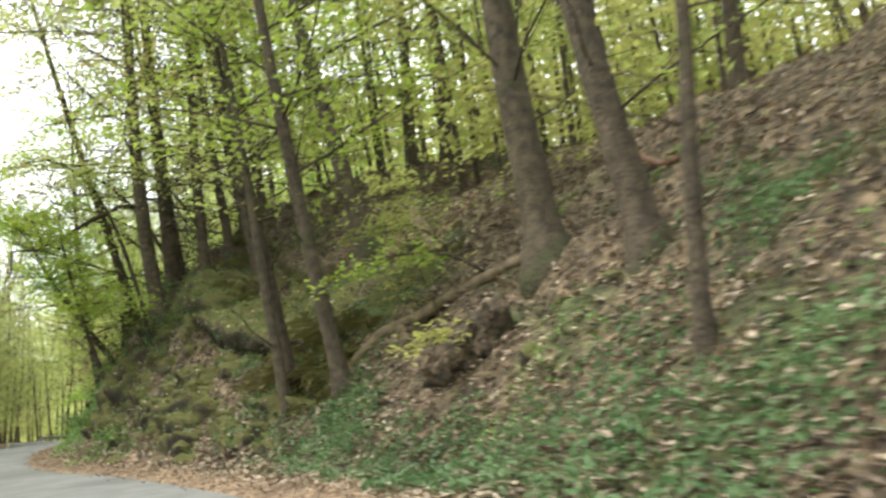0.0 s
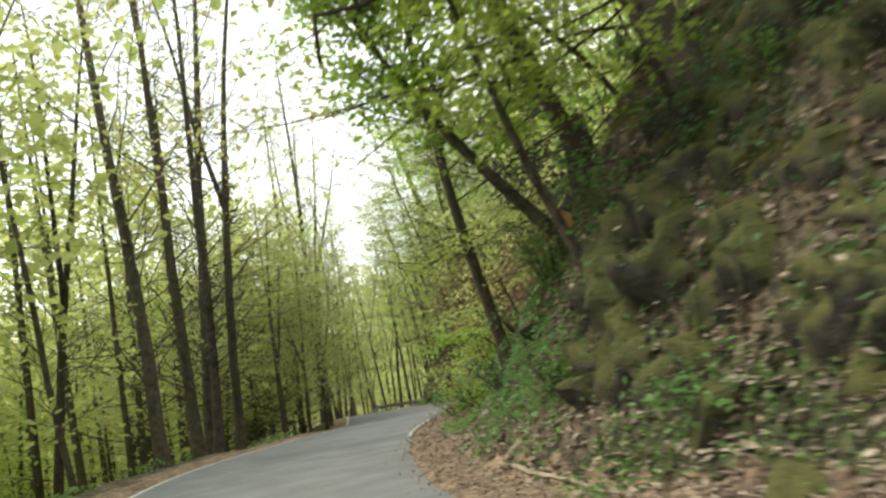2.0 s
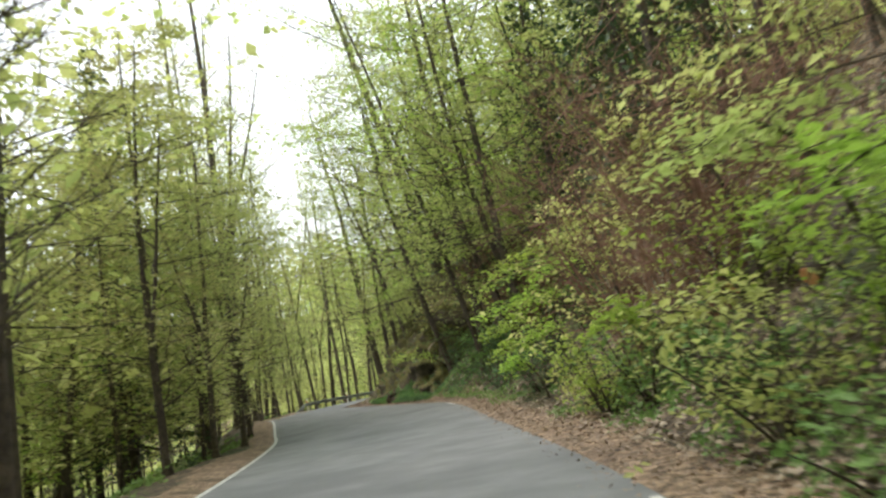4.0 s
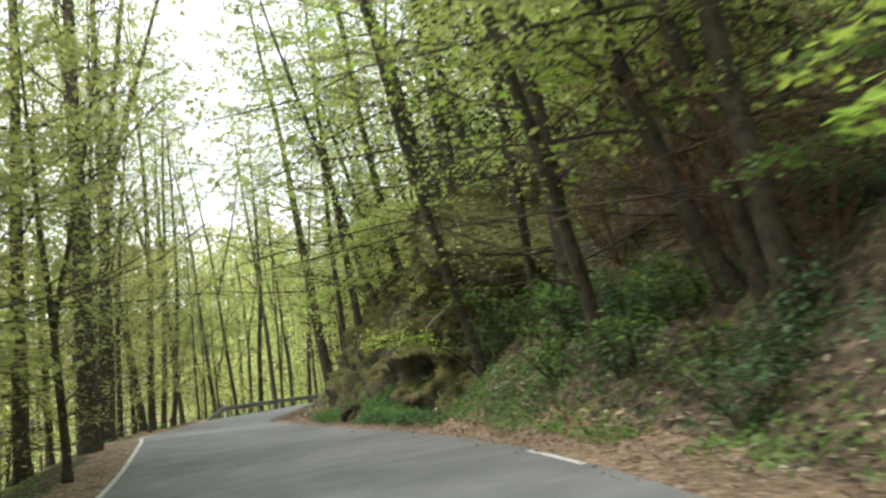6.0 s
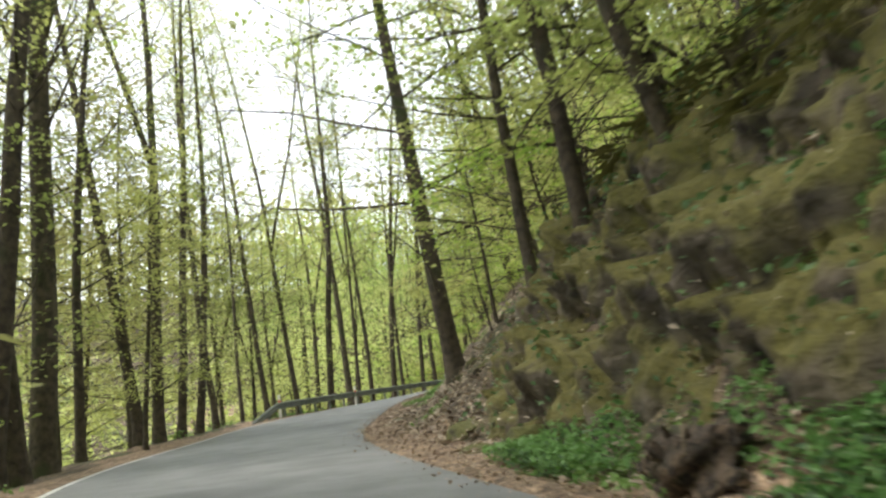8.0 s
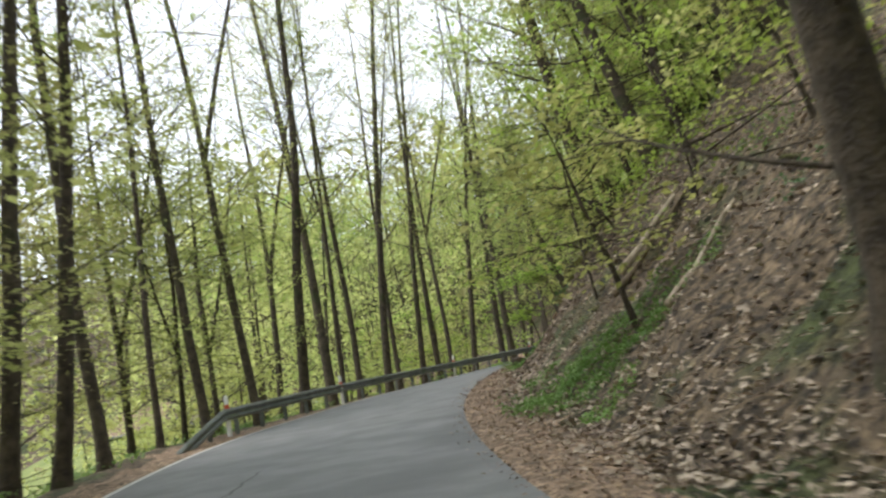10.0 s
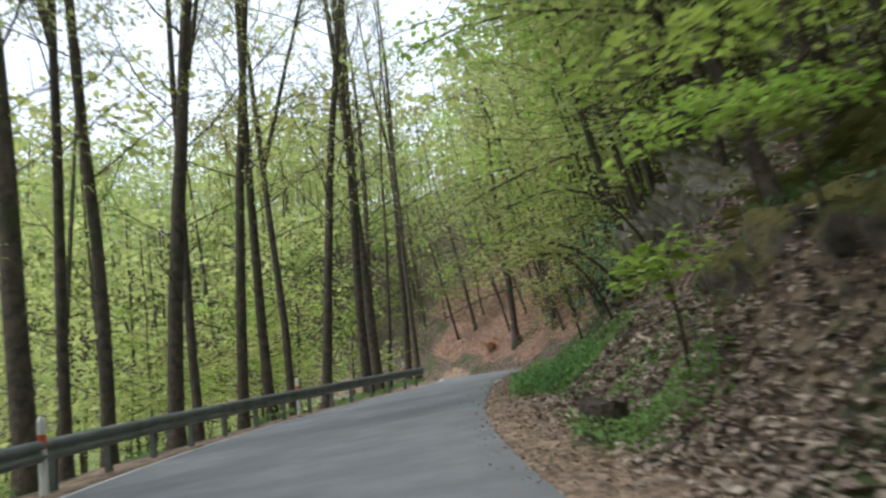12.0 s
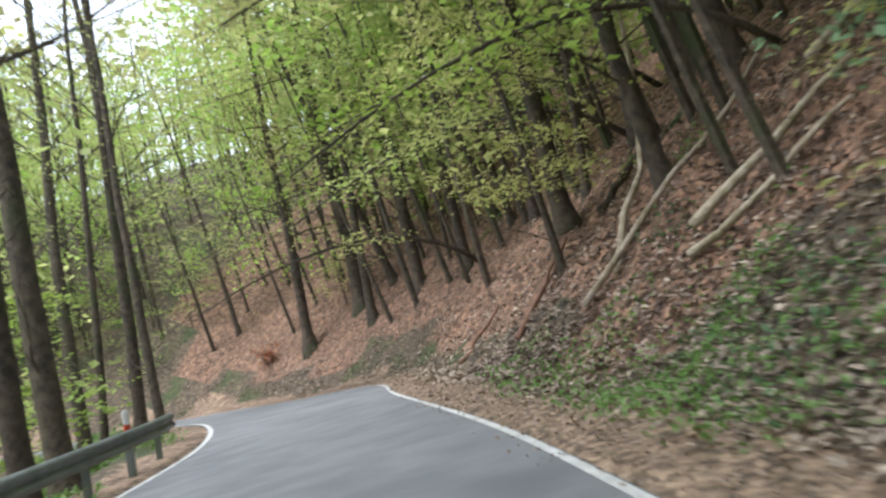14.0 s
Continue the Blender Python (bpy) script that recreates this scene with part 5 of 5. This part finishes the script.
def crooked(name, pts, r, mat, label, parent_z=True):
    """A crooked standing branch or root through the given places; heights above the ground."""
    soup = Soup()
    q = [Vector((x, y, height_at(x, y) + h)) for x, y, h in pts]
    soup.tube([p - q[0] for p in q], [r * (1 - 0.6 * i / (len(q) - 1)) for i in range(len(q))], 6)
    root = empty(name, q[0])
    link_mesh("wood", soup.v, soup.f, mat, root, smooth=True)
    return tagged(root, label, "branch", "fallen branches")


crooked("bent_branch", ((10.5, 149.6, 0.0), (11.2, 149.9, 0.5), (12.4, 150.4, 0.7), (13.2, 150.9, 1.4), (13.4, 151.0, 2.4), (12.9, 150.6, 3.4), (11.8, 150.0, 4.2), (10.2, 149.4, 4.8)), 0.07, M_PALE, "crooked pale branch bowed up out of the slope")
crooked("bent_branch", ((-3.1, 81.2, 0.0), (-3.0, 81.7, 0.45), (-2.85, 82.3, 0.7), (-2.7, 83.0, 0.75)), 0.016, M_TWIG, "thin brown stem leaning before the rock hollow")
def bough(pts, r, label):
    soup = Soup()
    soup.tube([Vector(p) - Vector(pts[0]) for p in pts], [r * (1 - 0.65 * i / (len(pts) - 1)) for i in range(len(pts))], 6)
    root = empty("dead_branch", pts[0])
    link_mesh("wood", soup.v, soup.f, M_DARKWOOD, root, smooth=True)
    return root, tagged(root, label, "branch", "bare branches")


def hanging_root(pts, r, mat, label):
    soup = Soup()
    soup.tube([Vector(p) - Vector(pts[0]) for p in pts], [r * (1 - 0.7 * k / (len(pts) - 1)) for k in range(len(pts))], 6)
    root = empty("hanging_root", pts[0])
    link_mesh("wood", soup.v, soup.f, mat, root, smooth=True)
    return tagged(root, label, "root", "roots over the rock")


hanging_root(((-0.6, 82.4, 6.9), (-1.28, 82.36, 6.69), (-1.75, 82.39, 6.23), (-2.11, 82.4, 5.99), (-2.32, 82.42, 5.8), (-2.32, 82.35, 5.48)), 0.042, M_PALE, "pale bare root hanging over the rock's lip")
hanging_root(((-0.23, 26.90, 3.30), (-0.33, 26.97, 2.98), (-0.37, 27.01, 2.64), (-0.39, 27.03, 2.29)), 0.022, M_DARKWOOD, "thin dark root hanging down the mossy wall")
hanging_root(((-0.10, 26.47, 3.10), (-0.10, 26.49, 2.87), (-0.15, 26.53, 2.55), (-0.20, 26.56, 2.09)), 0.022, M_DARKWOOD, "thin dark root hanging down the mossy wall")
hanging_root(((0.22, 28.69, 4.39), (-0.14, 28.73, 4.14), (-0.38, 28.92, 3.97), (-0.71, 29.35, 3.59), (-1.06, 29.76, 3.21)), 0.15, M_DARKWOOD, "thick dark root along the rim of the mossy wall")
arm, _ = bough(((0.2, 31.5, 9.5), (-0.5, 31.3, 9.4), (-1.3, 31.2, 8.95), (-2.1, 31.2, 8.45), (-2.9, 31.1, 8.0), (-3.6, 31.1, 7.95), (-3.62, 31.1, 7.25)), 0.085, "bare dark branch reaching out from a tree over the road")
twig = Soup()
twig.tube([Vector((-2.95, 31.1, 8.0)) - arm.location, Vector((-3.35, 31.05, 8.6)) - arm.location, Vector((-4.2, 31.0, 9.05)) - arm.location], [0.035, 0.025, 0.01], 5)
link_mesh("side_twig", twig.v, twig.f, M_DARKWOOD, arm, smooth=True)


# ---- guard rail and marker posts ----
def rail_line(off):
    i0, i1 = int(np.argmin(abs(LINE[:, 1] - 119.3))), int(np.argmin(abs(LINE[:, 1] - 157.5)))
    out = []
    for i in range(i0, i1 + 1):
        x, y = LINE[i, 0] - LN[i, 0] * (HALF[i] + off), LINE[i, 1] - LN[i, 1] * (HALF[i] + off)
        out.append((Vector((x, y, LINE[i, 2] - TILT[i] * (HALF[i] + off))), Vector((LN[i, 0], LN[i, 1], 0))))
    return out


guard = empty("guard_rail", rail_line(0.5)[0][0])
line = rail_line(0.5)
origin = line[0][0]
PROFILE = ((0.0, 0.755), (0.045, 0.735), (0.08, 0.69), (0.08, 0.66), (0.045, 0.625), (0.02, 0.60), (0.045, 0.575), (0.08, 0.54), (0.08, 0.51), (0.045, 0.465), (0.0, 0.445))


def sunk(i):
    return -0.68 * max(0.0, 1 - i / 7.0)


per = 8
for a in range(0, len(line) - 1, per):
    part_line = line[a : a + per + 1]
    v, f, n = [], [], len(PROFILE)
    for j, (p, side) in enumerate(part_line):
        for off, h in PROFILE:
            for back in (0.0, 0.006):
                v.append(p - origin + side * (off - back) + Vector((0, 0, h + sunk(a + j))))
    for j in range(len(part_line) - 1):
        for k in range(n - 1):
            b0, b1 = (j * n + k) * 2, ((j + 1) * n + k) * 2
            f += [(b0, b0 + 2, b1 + 2, b1), (b0 + 1, b1 + 1, b1 + 3, b0 + 3)]
        for k, flip in ((0, 1), (n - 1, 0)):
            b0, b1 = (j * n + k) * 2, ((j + 1) * n + k) * 2
            f.append((b0, b1, b1 + 1, b0 + 1) if flip else (b0 + 1, b1 + 1, b1, b0))
    link_mesh("rail", v, f, M_STEEL, guard, "grey-green corrugated steel beam", True)
for j in range(5, len(line), 4):
    p, side = line[j]
    s = Soup()
    back = p - origin - side * 0.06
    along_way = Vector((side.y, -side.x, 0))
    for dx, w in ((-0.045, 0.012), (0.045, 0.012)):
        b = len(s.v)
        for z in (-0.5, 0.70 + sunk(j)):
            for ex, ey in ((-0.006, -0.05), (0.006, -0.05), (0.006, 0.05), (-0.006, 0.05)):
                s.v.append(back + along_way * (dx + ex) + side * ey + Vector((0, 0, z)))
        s.f += [(b, b + 1, b + 5, b + 4), (b + 1, b + 2, b + 6, b + 5), (b + 2, b + 3, b + 7, b + 6), (b + 3, b, b + 4, b + 7), (b + 4, b + 5, b + 6, b + 7)]
    b = len(s.v)
    for z in (-0.5, 0.70 + sunk(j)):
        for ex, ey in ((-0.045, -0.05), (0.045, -0.05), (0.045, -0.042), (-0.045, -0.042)):
            s.v.append(back + along_way * ex + side * ey + Vector((0, 0, z)))
    s.f += [(b, b + 1, b + 5, b + 4), (b + 1, b + 2, b + 6, b + 5), (b + 2, b + 3, b + 7, b + 6), (b + 3, b, b + 4, b + 7), (b + 4, b + 5, b + 6, b + 7)]
    link_mesh("post", s.v, s.f, M_STEEL, guard)
tagged(guard, "weathered steel guard rail on posts along the drop", "guard rail")


def marker_post(x, y):
    root = empty("marker_post", (x, y, height_at(x, y)))

    def block(name, z0, z1, w0, w1, mat, label="", grow=0.0):
        s = Soup()
        for z, w in ((z0, w0), (z1, w1)):
            for k in range(10):
                a = 2 * math.pi * k / 10
                s.v.append(Vector((math.cos(a) * (w + grow), math.sin(a) * (w * 0.75 + grow), z)))
        s.f += [(k, (k + 1) % 10, 10 + (k + 1) % 10, 10 + k) for k in range(10)] + [tuple(range(10, 20))]
        return link_mesh(name, s.v, s.f, mat, root, label)

    block("post", -0.3, 1.02, 0.062, 0.058, M_WHITE, "white plastic post")
    block("cap", 1.0, 1.06, 0.06, 0.03, M_WHITE, "slanted white cap", 0.002)
    block("reflector", 0.62, 0.82, 0.06, 0.059, M_REDREF, "red reflector band", 0.003)
    return tagged(root, "white plastic road marker post with a red band", "marker post", "marker posts")


for x, y in ((-10.75, 123.9), (-7.45, 133.9), (-1.2, 146.8), (5.0, 155.9)):
    marker_post(x, y)


# ---- herbs, ivy and fallen leaves ----
def cover(name, mat, spots, size, tall, label, category, seed, flat=0.5):
    """Low leafy cover over round patches: x, y, radius, count."""
    g = np.random.RandomState(seed)
    xs, ys = [], []
    for x, y, r, n in spots:
        a, q = g.uniform(0, 2 * math.pi, n), r * g.uniform(0, 1, n) ** 0.6
        xs.append(x + np.cos(a) * q)
        ys.append(y + np.sin(a) * q * 1.3)
    x, y = np.concatenate(xs), np.concatenate(ys)
    near, d = road_coords(x, y)
    keep = np.abs(d) > HALF[near] + 0.45
    x, y = x[keep], y[keep]
    z = ground_height(x, y)
    lv = Leaves(seed)
    hump = tall * np.clip(0.65 + 0.35 * (lump(x * 6, y * 6, 2.0) + lump(y * 9, x * 9, 6.0)), 0.3, 1.3) * g.uniform(0, 1, len(x)) ** 0.7
    lv.c = list(zip(x, y, z + hump))
    lv.s = list(size * g.uniform(0.6, 1.4, len(x)))
    ob = lv.build(name, mat, flat=flat)
    return tagged(ob, label, category, kind="stuff")


SPOTS_DEEP = [(2.9, 17.3, 1.2, 700), (3.0, 15.8, 1.0, 500), (2.1, 19.8, 0.8, 350), (3.4, 12.0, 0.9, 450), (4.0, 8.4, 0.9, 400), (4.4, 5.6, 1.0, 450), (6.6, 9.2, 0.9, 350), (-3.7, 82.6, 1.0, 1100), (-3.3, 80.6, 1.0, 1100), (-3.5, 84.0, 0.8, 600), (-4.9, 89.0, 0.8, 450), (-2.6, 77.8, 1.0, 450), (-1.8, 73.8, 1.0, 450), (-2.2, 75.8, 0.9, 350)]
SPOTS_GREEN = [(1.2, 134.6, 1.2, 900), (2.2, 137.4, 1.2, 800), (0.2, 132.2, 1.0, 120), (5.6, 143.4, 1.1, 600), (7.0, 146.0, 1.2, 700), (8.4, 148.8, 1.1, 600), (6.4, 145.2, 1.0, 500), (-4.4, 112.9, 1.0, 900), (-3.5, 113.0, 1.0, 800), (-3.9, 114.6, 1.0, 700), (-3.0, 111.8, 0.8, 350), (-2.0, 127.2, 0.8, 350), (-4.3, 84.0, 0.7, 300), (-4.6, 87.0, 0.8, 350), (-2.3, 39.0, 0.7, 250), (-1.8, 43.4, 1.0, 400), (-2.3, 36.9, 0.6, 150), (-1.6, 47.0, 1.0, 450), (-1.4, 51.0, 1.0, 450), (-1.2, 55.5, 1.1, 500), (-1.6, 33.4, 0.8, 250), (-1.2, 35.2, 0.9, 150), (4.6, 10.6, 0.8, 250)]
SPOTS_DEEP += [(2.9, 15.2, 0.8, 800), (3.1, 13.4, 0.8, 900), (3.3, 11.4, 0.8, 900), (3.6, 9.6, 0.8, 800), (3.9, 7.4, 0.8, 700), (4.2, 5.8, 0.8, 600), (5.0, 9.0, 0.7, 400), (6.9, 8.6, 0.8, 500)]
SPOTS_GREEN += [(-1.9, 70.2, 0.9, 400), (-2.1, 72.2, 0.9, 450), (-2.3, 74.2, 0.9, 500), (-2.4, 76.2, 0.9, 500), (-2.6, 78.0, 0.8, 500), (-1.7, 66.4, 0.9, 300), (-1.6, 63.6, 0.9, 300)]
SPOTS_DEEP += [(-1.3, 31.0, 0.9, 500), (-1.5, 32.4, 0.9, 550), (-0.9, 33.4, 1.0, 250)]
SPOTS_DEEP += [(-3.9, 84.2, 0.8, 900), (-3.4, 83.0, 0.8, 900), (-2.5, 82.5, 0.8, 800), (-2.2, 82.0, 0.7, 600), (-1.9, 81.4, 0.7, 500), (-3.2, 82.0, 0.7, 600), (-4.9, 89.1, 0.8, 500), (-1.5, 31.6, 0.9, 500), (-1.4, 30.2, 0.8, 400), (-2.0, 31.4, 0.7, 350), (-1.5, 29.4, 0.7, 250), (6.2, 143.8, 1.1, 130), (5.3, 143.3, 0.9, 100), (6.4, 144.3, 1.0, 130), (7.4, 145.5, 1.0, 110)]
SPOTS_GREEN += [(1.4, 135.4, 1.0, 450), (0.8, 134.4, 0.9, 450), (1.2, 134.2, 0.9, 400), (1.8, 136.6, 0.9, 300), (-0.7, 129.9, 0.8, 120), (-1.7, 127.7, 0.7, 400), (-2.1, 37.8, 0.8, 600), (-0.2, 60.8, 1.0, 500)]
for k in range(16):
    x0, y0 = beside(25.5 + 0.65 * k, 1.3 + 0.55 * (k % 4))
    SPOTS_DEEP.append((x0, y0, 0.8, 90))
grn = random.Random(77)
for _ in range(70):
    y = grn.uniform(-4, 170)
    x0, y0 = beside(y, grn.uniform(1.0, 7.5))
    (SPOTS_GREEN if grn.random() < 0.7 else SPOTS_DEEP).append((x0, y0, grn.uniform(0.4, 1.0), grn.randint(60, 220)))
SPOTS_LEFT = []
for _ in range(150):
    y = grn.uniform(-4, 185)
    x0, y0 = beside(y, -grn.uniform(1.1, 7.0))
    SPOTS_LEFT.append((x0, y0, grn.uniform(0.4, 1.2), grn.randint(40, 130)))
for _ in range(80):
    x0, y0 = beside(grn.uniform(122, 186), -grn.uniform(1.2, 6.5))
    SPOTS_LEFT.append((x0, y0, grn.uniform(0.5, 1.2), grn.randint(120, 220)))
SPOTS_GREEN = [(a, b, r, int(1.7 * n) if b < 142 else n) for a, b, r, n in SPOTS_GREEN]
SPOTS_IVY = [r for r in SPOTS_DEEP if 26 < r[1] < 36]
SPOTS_DEEP = [(a, b, r * 0.6, int(n * 0.6)) if b > 141 else (a, b, r, n) for a, b, r, n in SPOTS_DEEP if not 26 < b < 36]
cover("herb_cover", M_LEAF_DEEP, SPOTS_DEEP, 0.085, 0.34, "dark green ivy and herbs on the bank", "undergrowth", 5)
SPOTS_LUSH = [(-3.9, 84.2, 0.7, 1300), (-3.4, 83.2, 0.8, 1500), (-2.7, 82.5, 0.8, 1400), (-2.2, 81.8, 0.8, 1200), (-3.1, 84.6, 0.8, 1300), (-3.4, 85.6, 0.7, 900), (-3.2, 81.8, 0.7, 1000), (-4.7, 88.4, 0.7, 900), (-4.9, 89.6, 0.6, 700), (1.2, 135.2, 0.8, 900), (0.7, 134.3, 0.8, 1000), (1.6, 136.4, 0.6, 450)]
cover("herb_cover", M_LEAF_HERB, [(a, b, r, int(n * 1.5)) for a, b, r, n in SPOTS_LUSH] + [(a, b, r * 0.8, int(n * 0.7)) for a, b, r, n in SPOTS_IVY], 0.075, 0.45, "lush green nettles and herbs at the foot of the bank", "undergrowth", 8, 0.6)
cover("herb_cover", M_LEAF_GRASS, SPOTS_GREEN, 0.068, 0.26, "fresh green grass and herbs on the verge", "undergrowth", 6, 0.7)
cover("herb_cover", M_LEAF_GRASS, SPOTS_LEFT, 0.13, 0.3, "pale green herbs between the trunks", "undergrowth", 7, 0.7)


def litter(count, seed, name, mat, lo, hi, size, label, y0=-6, y1=185):
    g = np.random.RandomState(seed)
    within = np.where((LINE[:, 1] > y0) & (LINE[:, 1] < y1))[0]
    i = within[g.randint(0, len(within), count)]
    e = lo + (hi - lo) * g.uniform(0, 1, len(i)) ** 1.5
    off = HALF[i] + e
    keep = (g.uniform(0, 1, len(i)) > 0.72 * bell(LINE[i, 1], 66, 11)) | (e < 0.9)
    i, off = i[keep], off[keep]
    x, y = LINE[i, 0] + LN[i, 0] * off + g.normal(0, 0.2, len(i)), LINE[i, 1] + LN[i, 1] * off + g.uniform(-0.3, 0.3, len(i))
    near, d = road_coords(x, y)
    z = np.where(np.abs(d) < HALF[near], LINE[near, 2] + TILT[near] * d + 0.012, ground_height(x, y) + 0.03)
    lv = Leaves(seed)
    lv.c, lv.s = list(zip(x, y, z + g.uniform(0, 0.035, len(i)))), list(size * g.uniform(0.6, 1.5, len(i)))
    return tagged(lv.build(name, mat, flat=0.32 if hi > 1 else 0.1), label, "leaf litter", kind="stuff")


litter(105000, 91, "dry_leaves", M_DRY, 0.9, 8.5, 0.1, "tan and brown dry beech leaves on the bank")
litter(52000, 94, "dry_leaves", M_DRY, 1.5, 13.0, 0.1, "pale dry beech leaves on the first bank", 2, 46)
litter(32000, 95, "dry_leaves", M_DRY, 1.2, 7.0, 0.1, "pale dry beech leaves below the crag", 122, 156)
litter(42000, 93, "dry_leaves", M_DUST, 0.15, 1.4, 0.05, "small brown leaves trodden into the verge")
litter(1600, 92, "dry_leaves", M_DRY, -0.2, 0.25, 0.045, "dry leaves along the asphalt's edge")

ledge_rng = np.random.RandomState(31)
ledge = np.array(LEDGES)
for share, name, mat, size, lift, label, category in ((0.26, "ledge_leaves", M_DRY, 0.09, 0.02, "dry leaves caught on the rock ledges", "leaf litter"), (0.28, "ledge_herbs", M_LEAF_IVY, 0.12, 0.08, "dark green tufts of fern and ivy on the rock", "undergrowth"), (0.42, "ledge_herbs", M_LEAF_DEEP, 0.10, 0.1, "light green moss and grass tufts on the rock", "undergrowth")):
    some = ledge[ledge_rng.uniform(0, 1, len(ledge)) < share]
    lv = Leaves(int(share * 100))
    lv.c = [tuple(p + ledge_rng.normal(0, 0.05, 3) + [0, 0, lift]) for p in some]
    lv.s = list(size * ledge_rng.uniform(0.6, 1.4, len(some)))
    tagged(lv.build(name, mat, flat=0.5), label, category, kind="stuff")

# ---- cracks in the asphalt ----
g = random.Random(4)
for y0, off, n in ((141.5, -0.5, 22), (143.5, 0.35, 12), (110.0, -0.7, 14), (24.0, -1.6, 10)):
    i0 = int(np.argmin(abs(LINE[:, 1] - y0)))
    v, f, o = [], [], off
    for k in range(n):
        i = i0 + k // 2
        fr = 0.5 * (k % 2)
        o += g.gauss(0.02, 0.035)
        w = g.uniform(0.012, 0.028)
        base = LINE[i] * (1 - fr) + LINE[i + 1] * fr
        for s_ in (-w, w):
            v.append((base[0] + LN[i, 0] * (o + s_), base[1] + LN[i, 1] * (o + s_), base[2] + TILT[i] * (o + s_) + 0.005))
        if k:
            f.append((2 * k - 2, 2 * k - 1, 2 * k + 1, 2 * k))
    tagged(link_mesh("road_crack", v, f, M_CRACK), "dark crack running along the worn asphalt", "road crack", kind="structure")
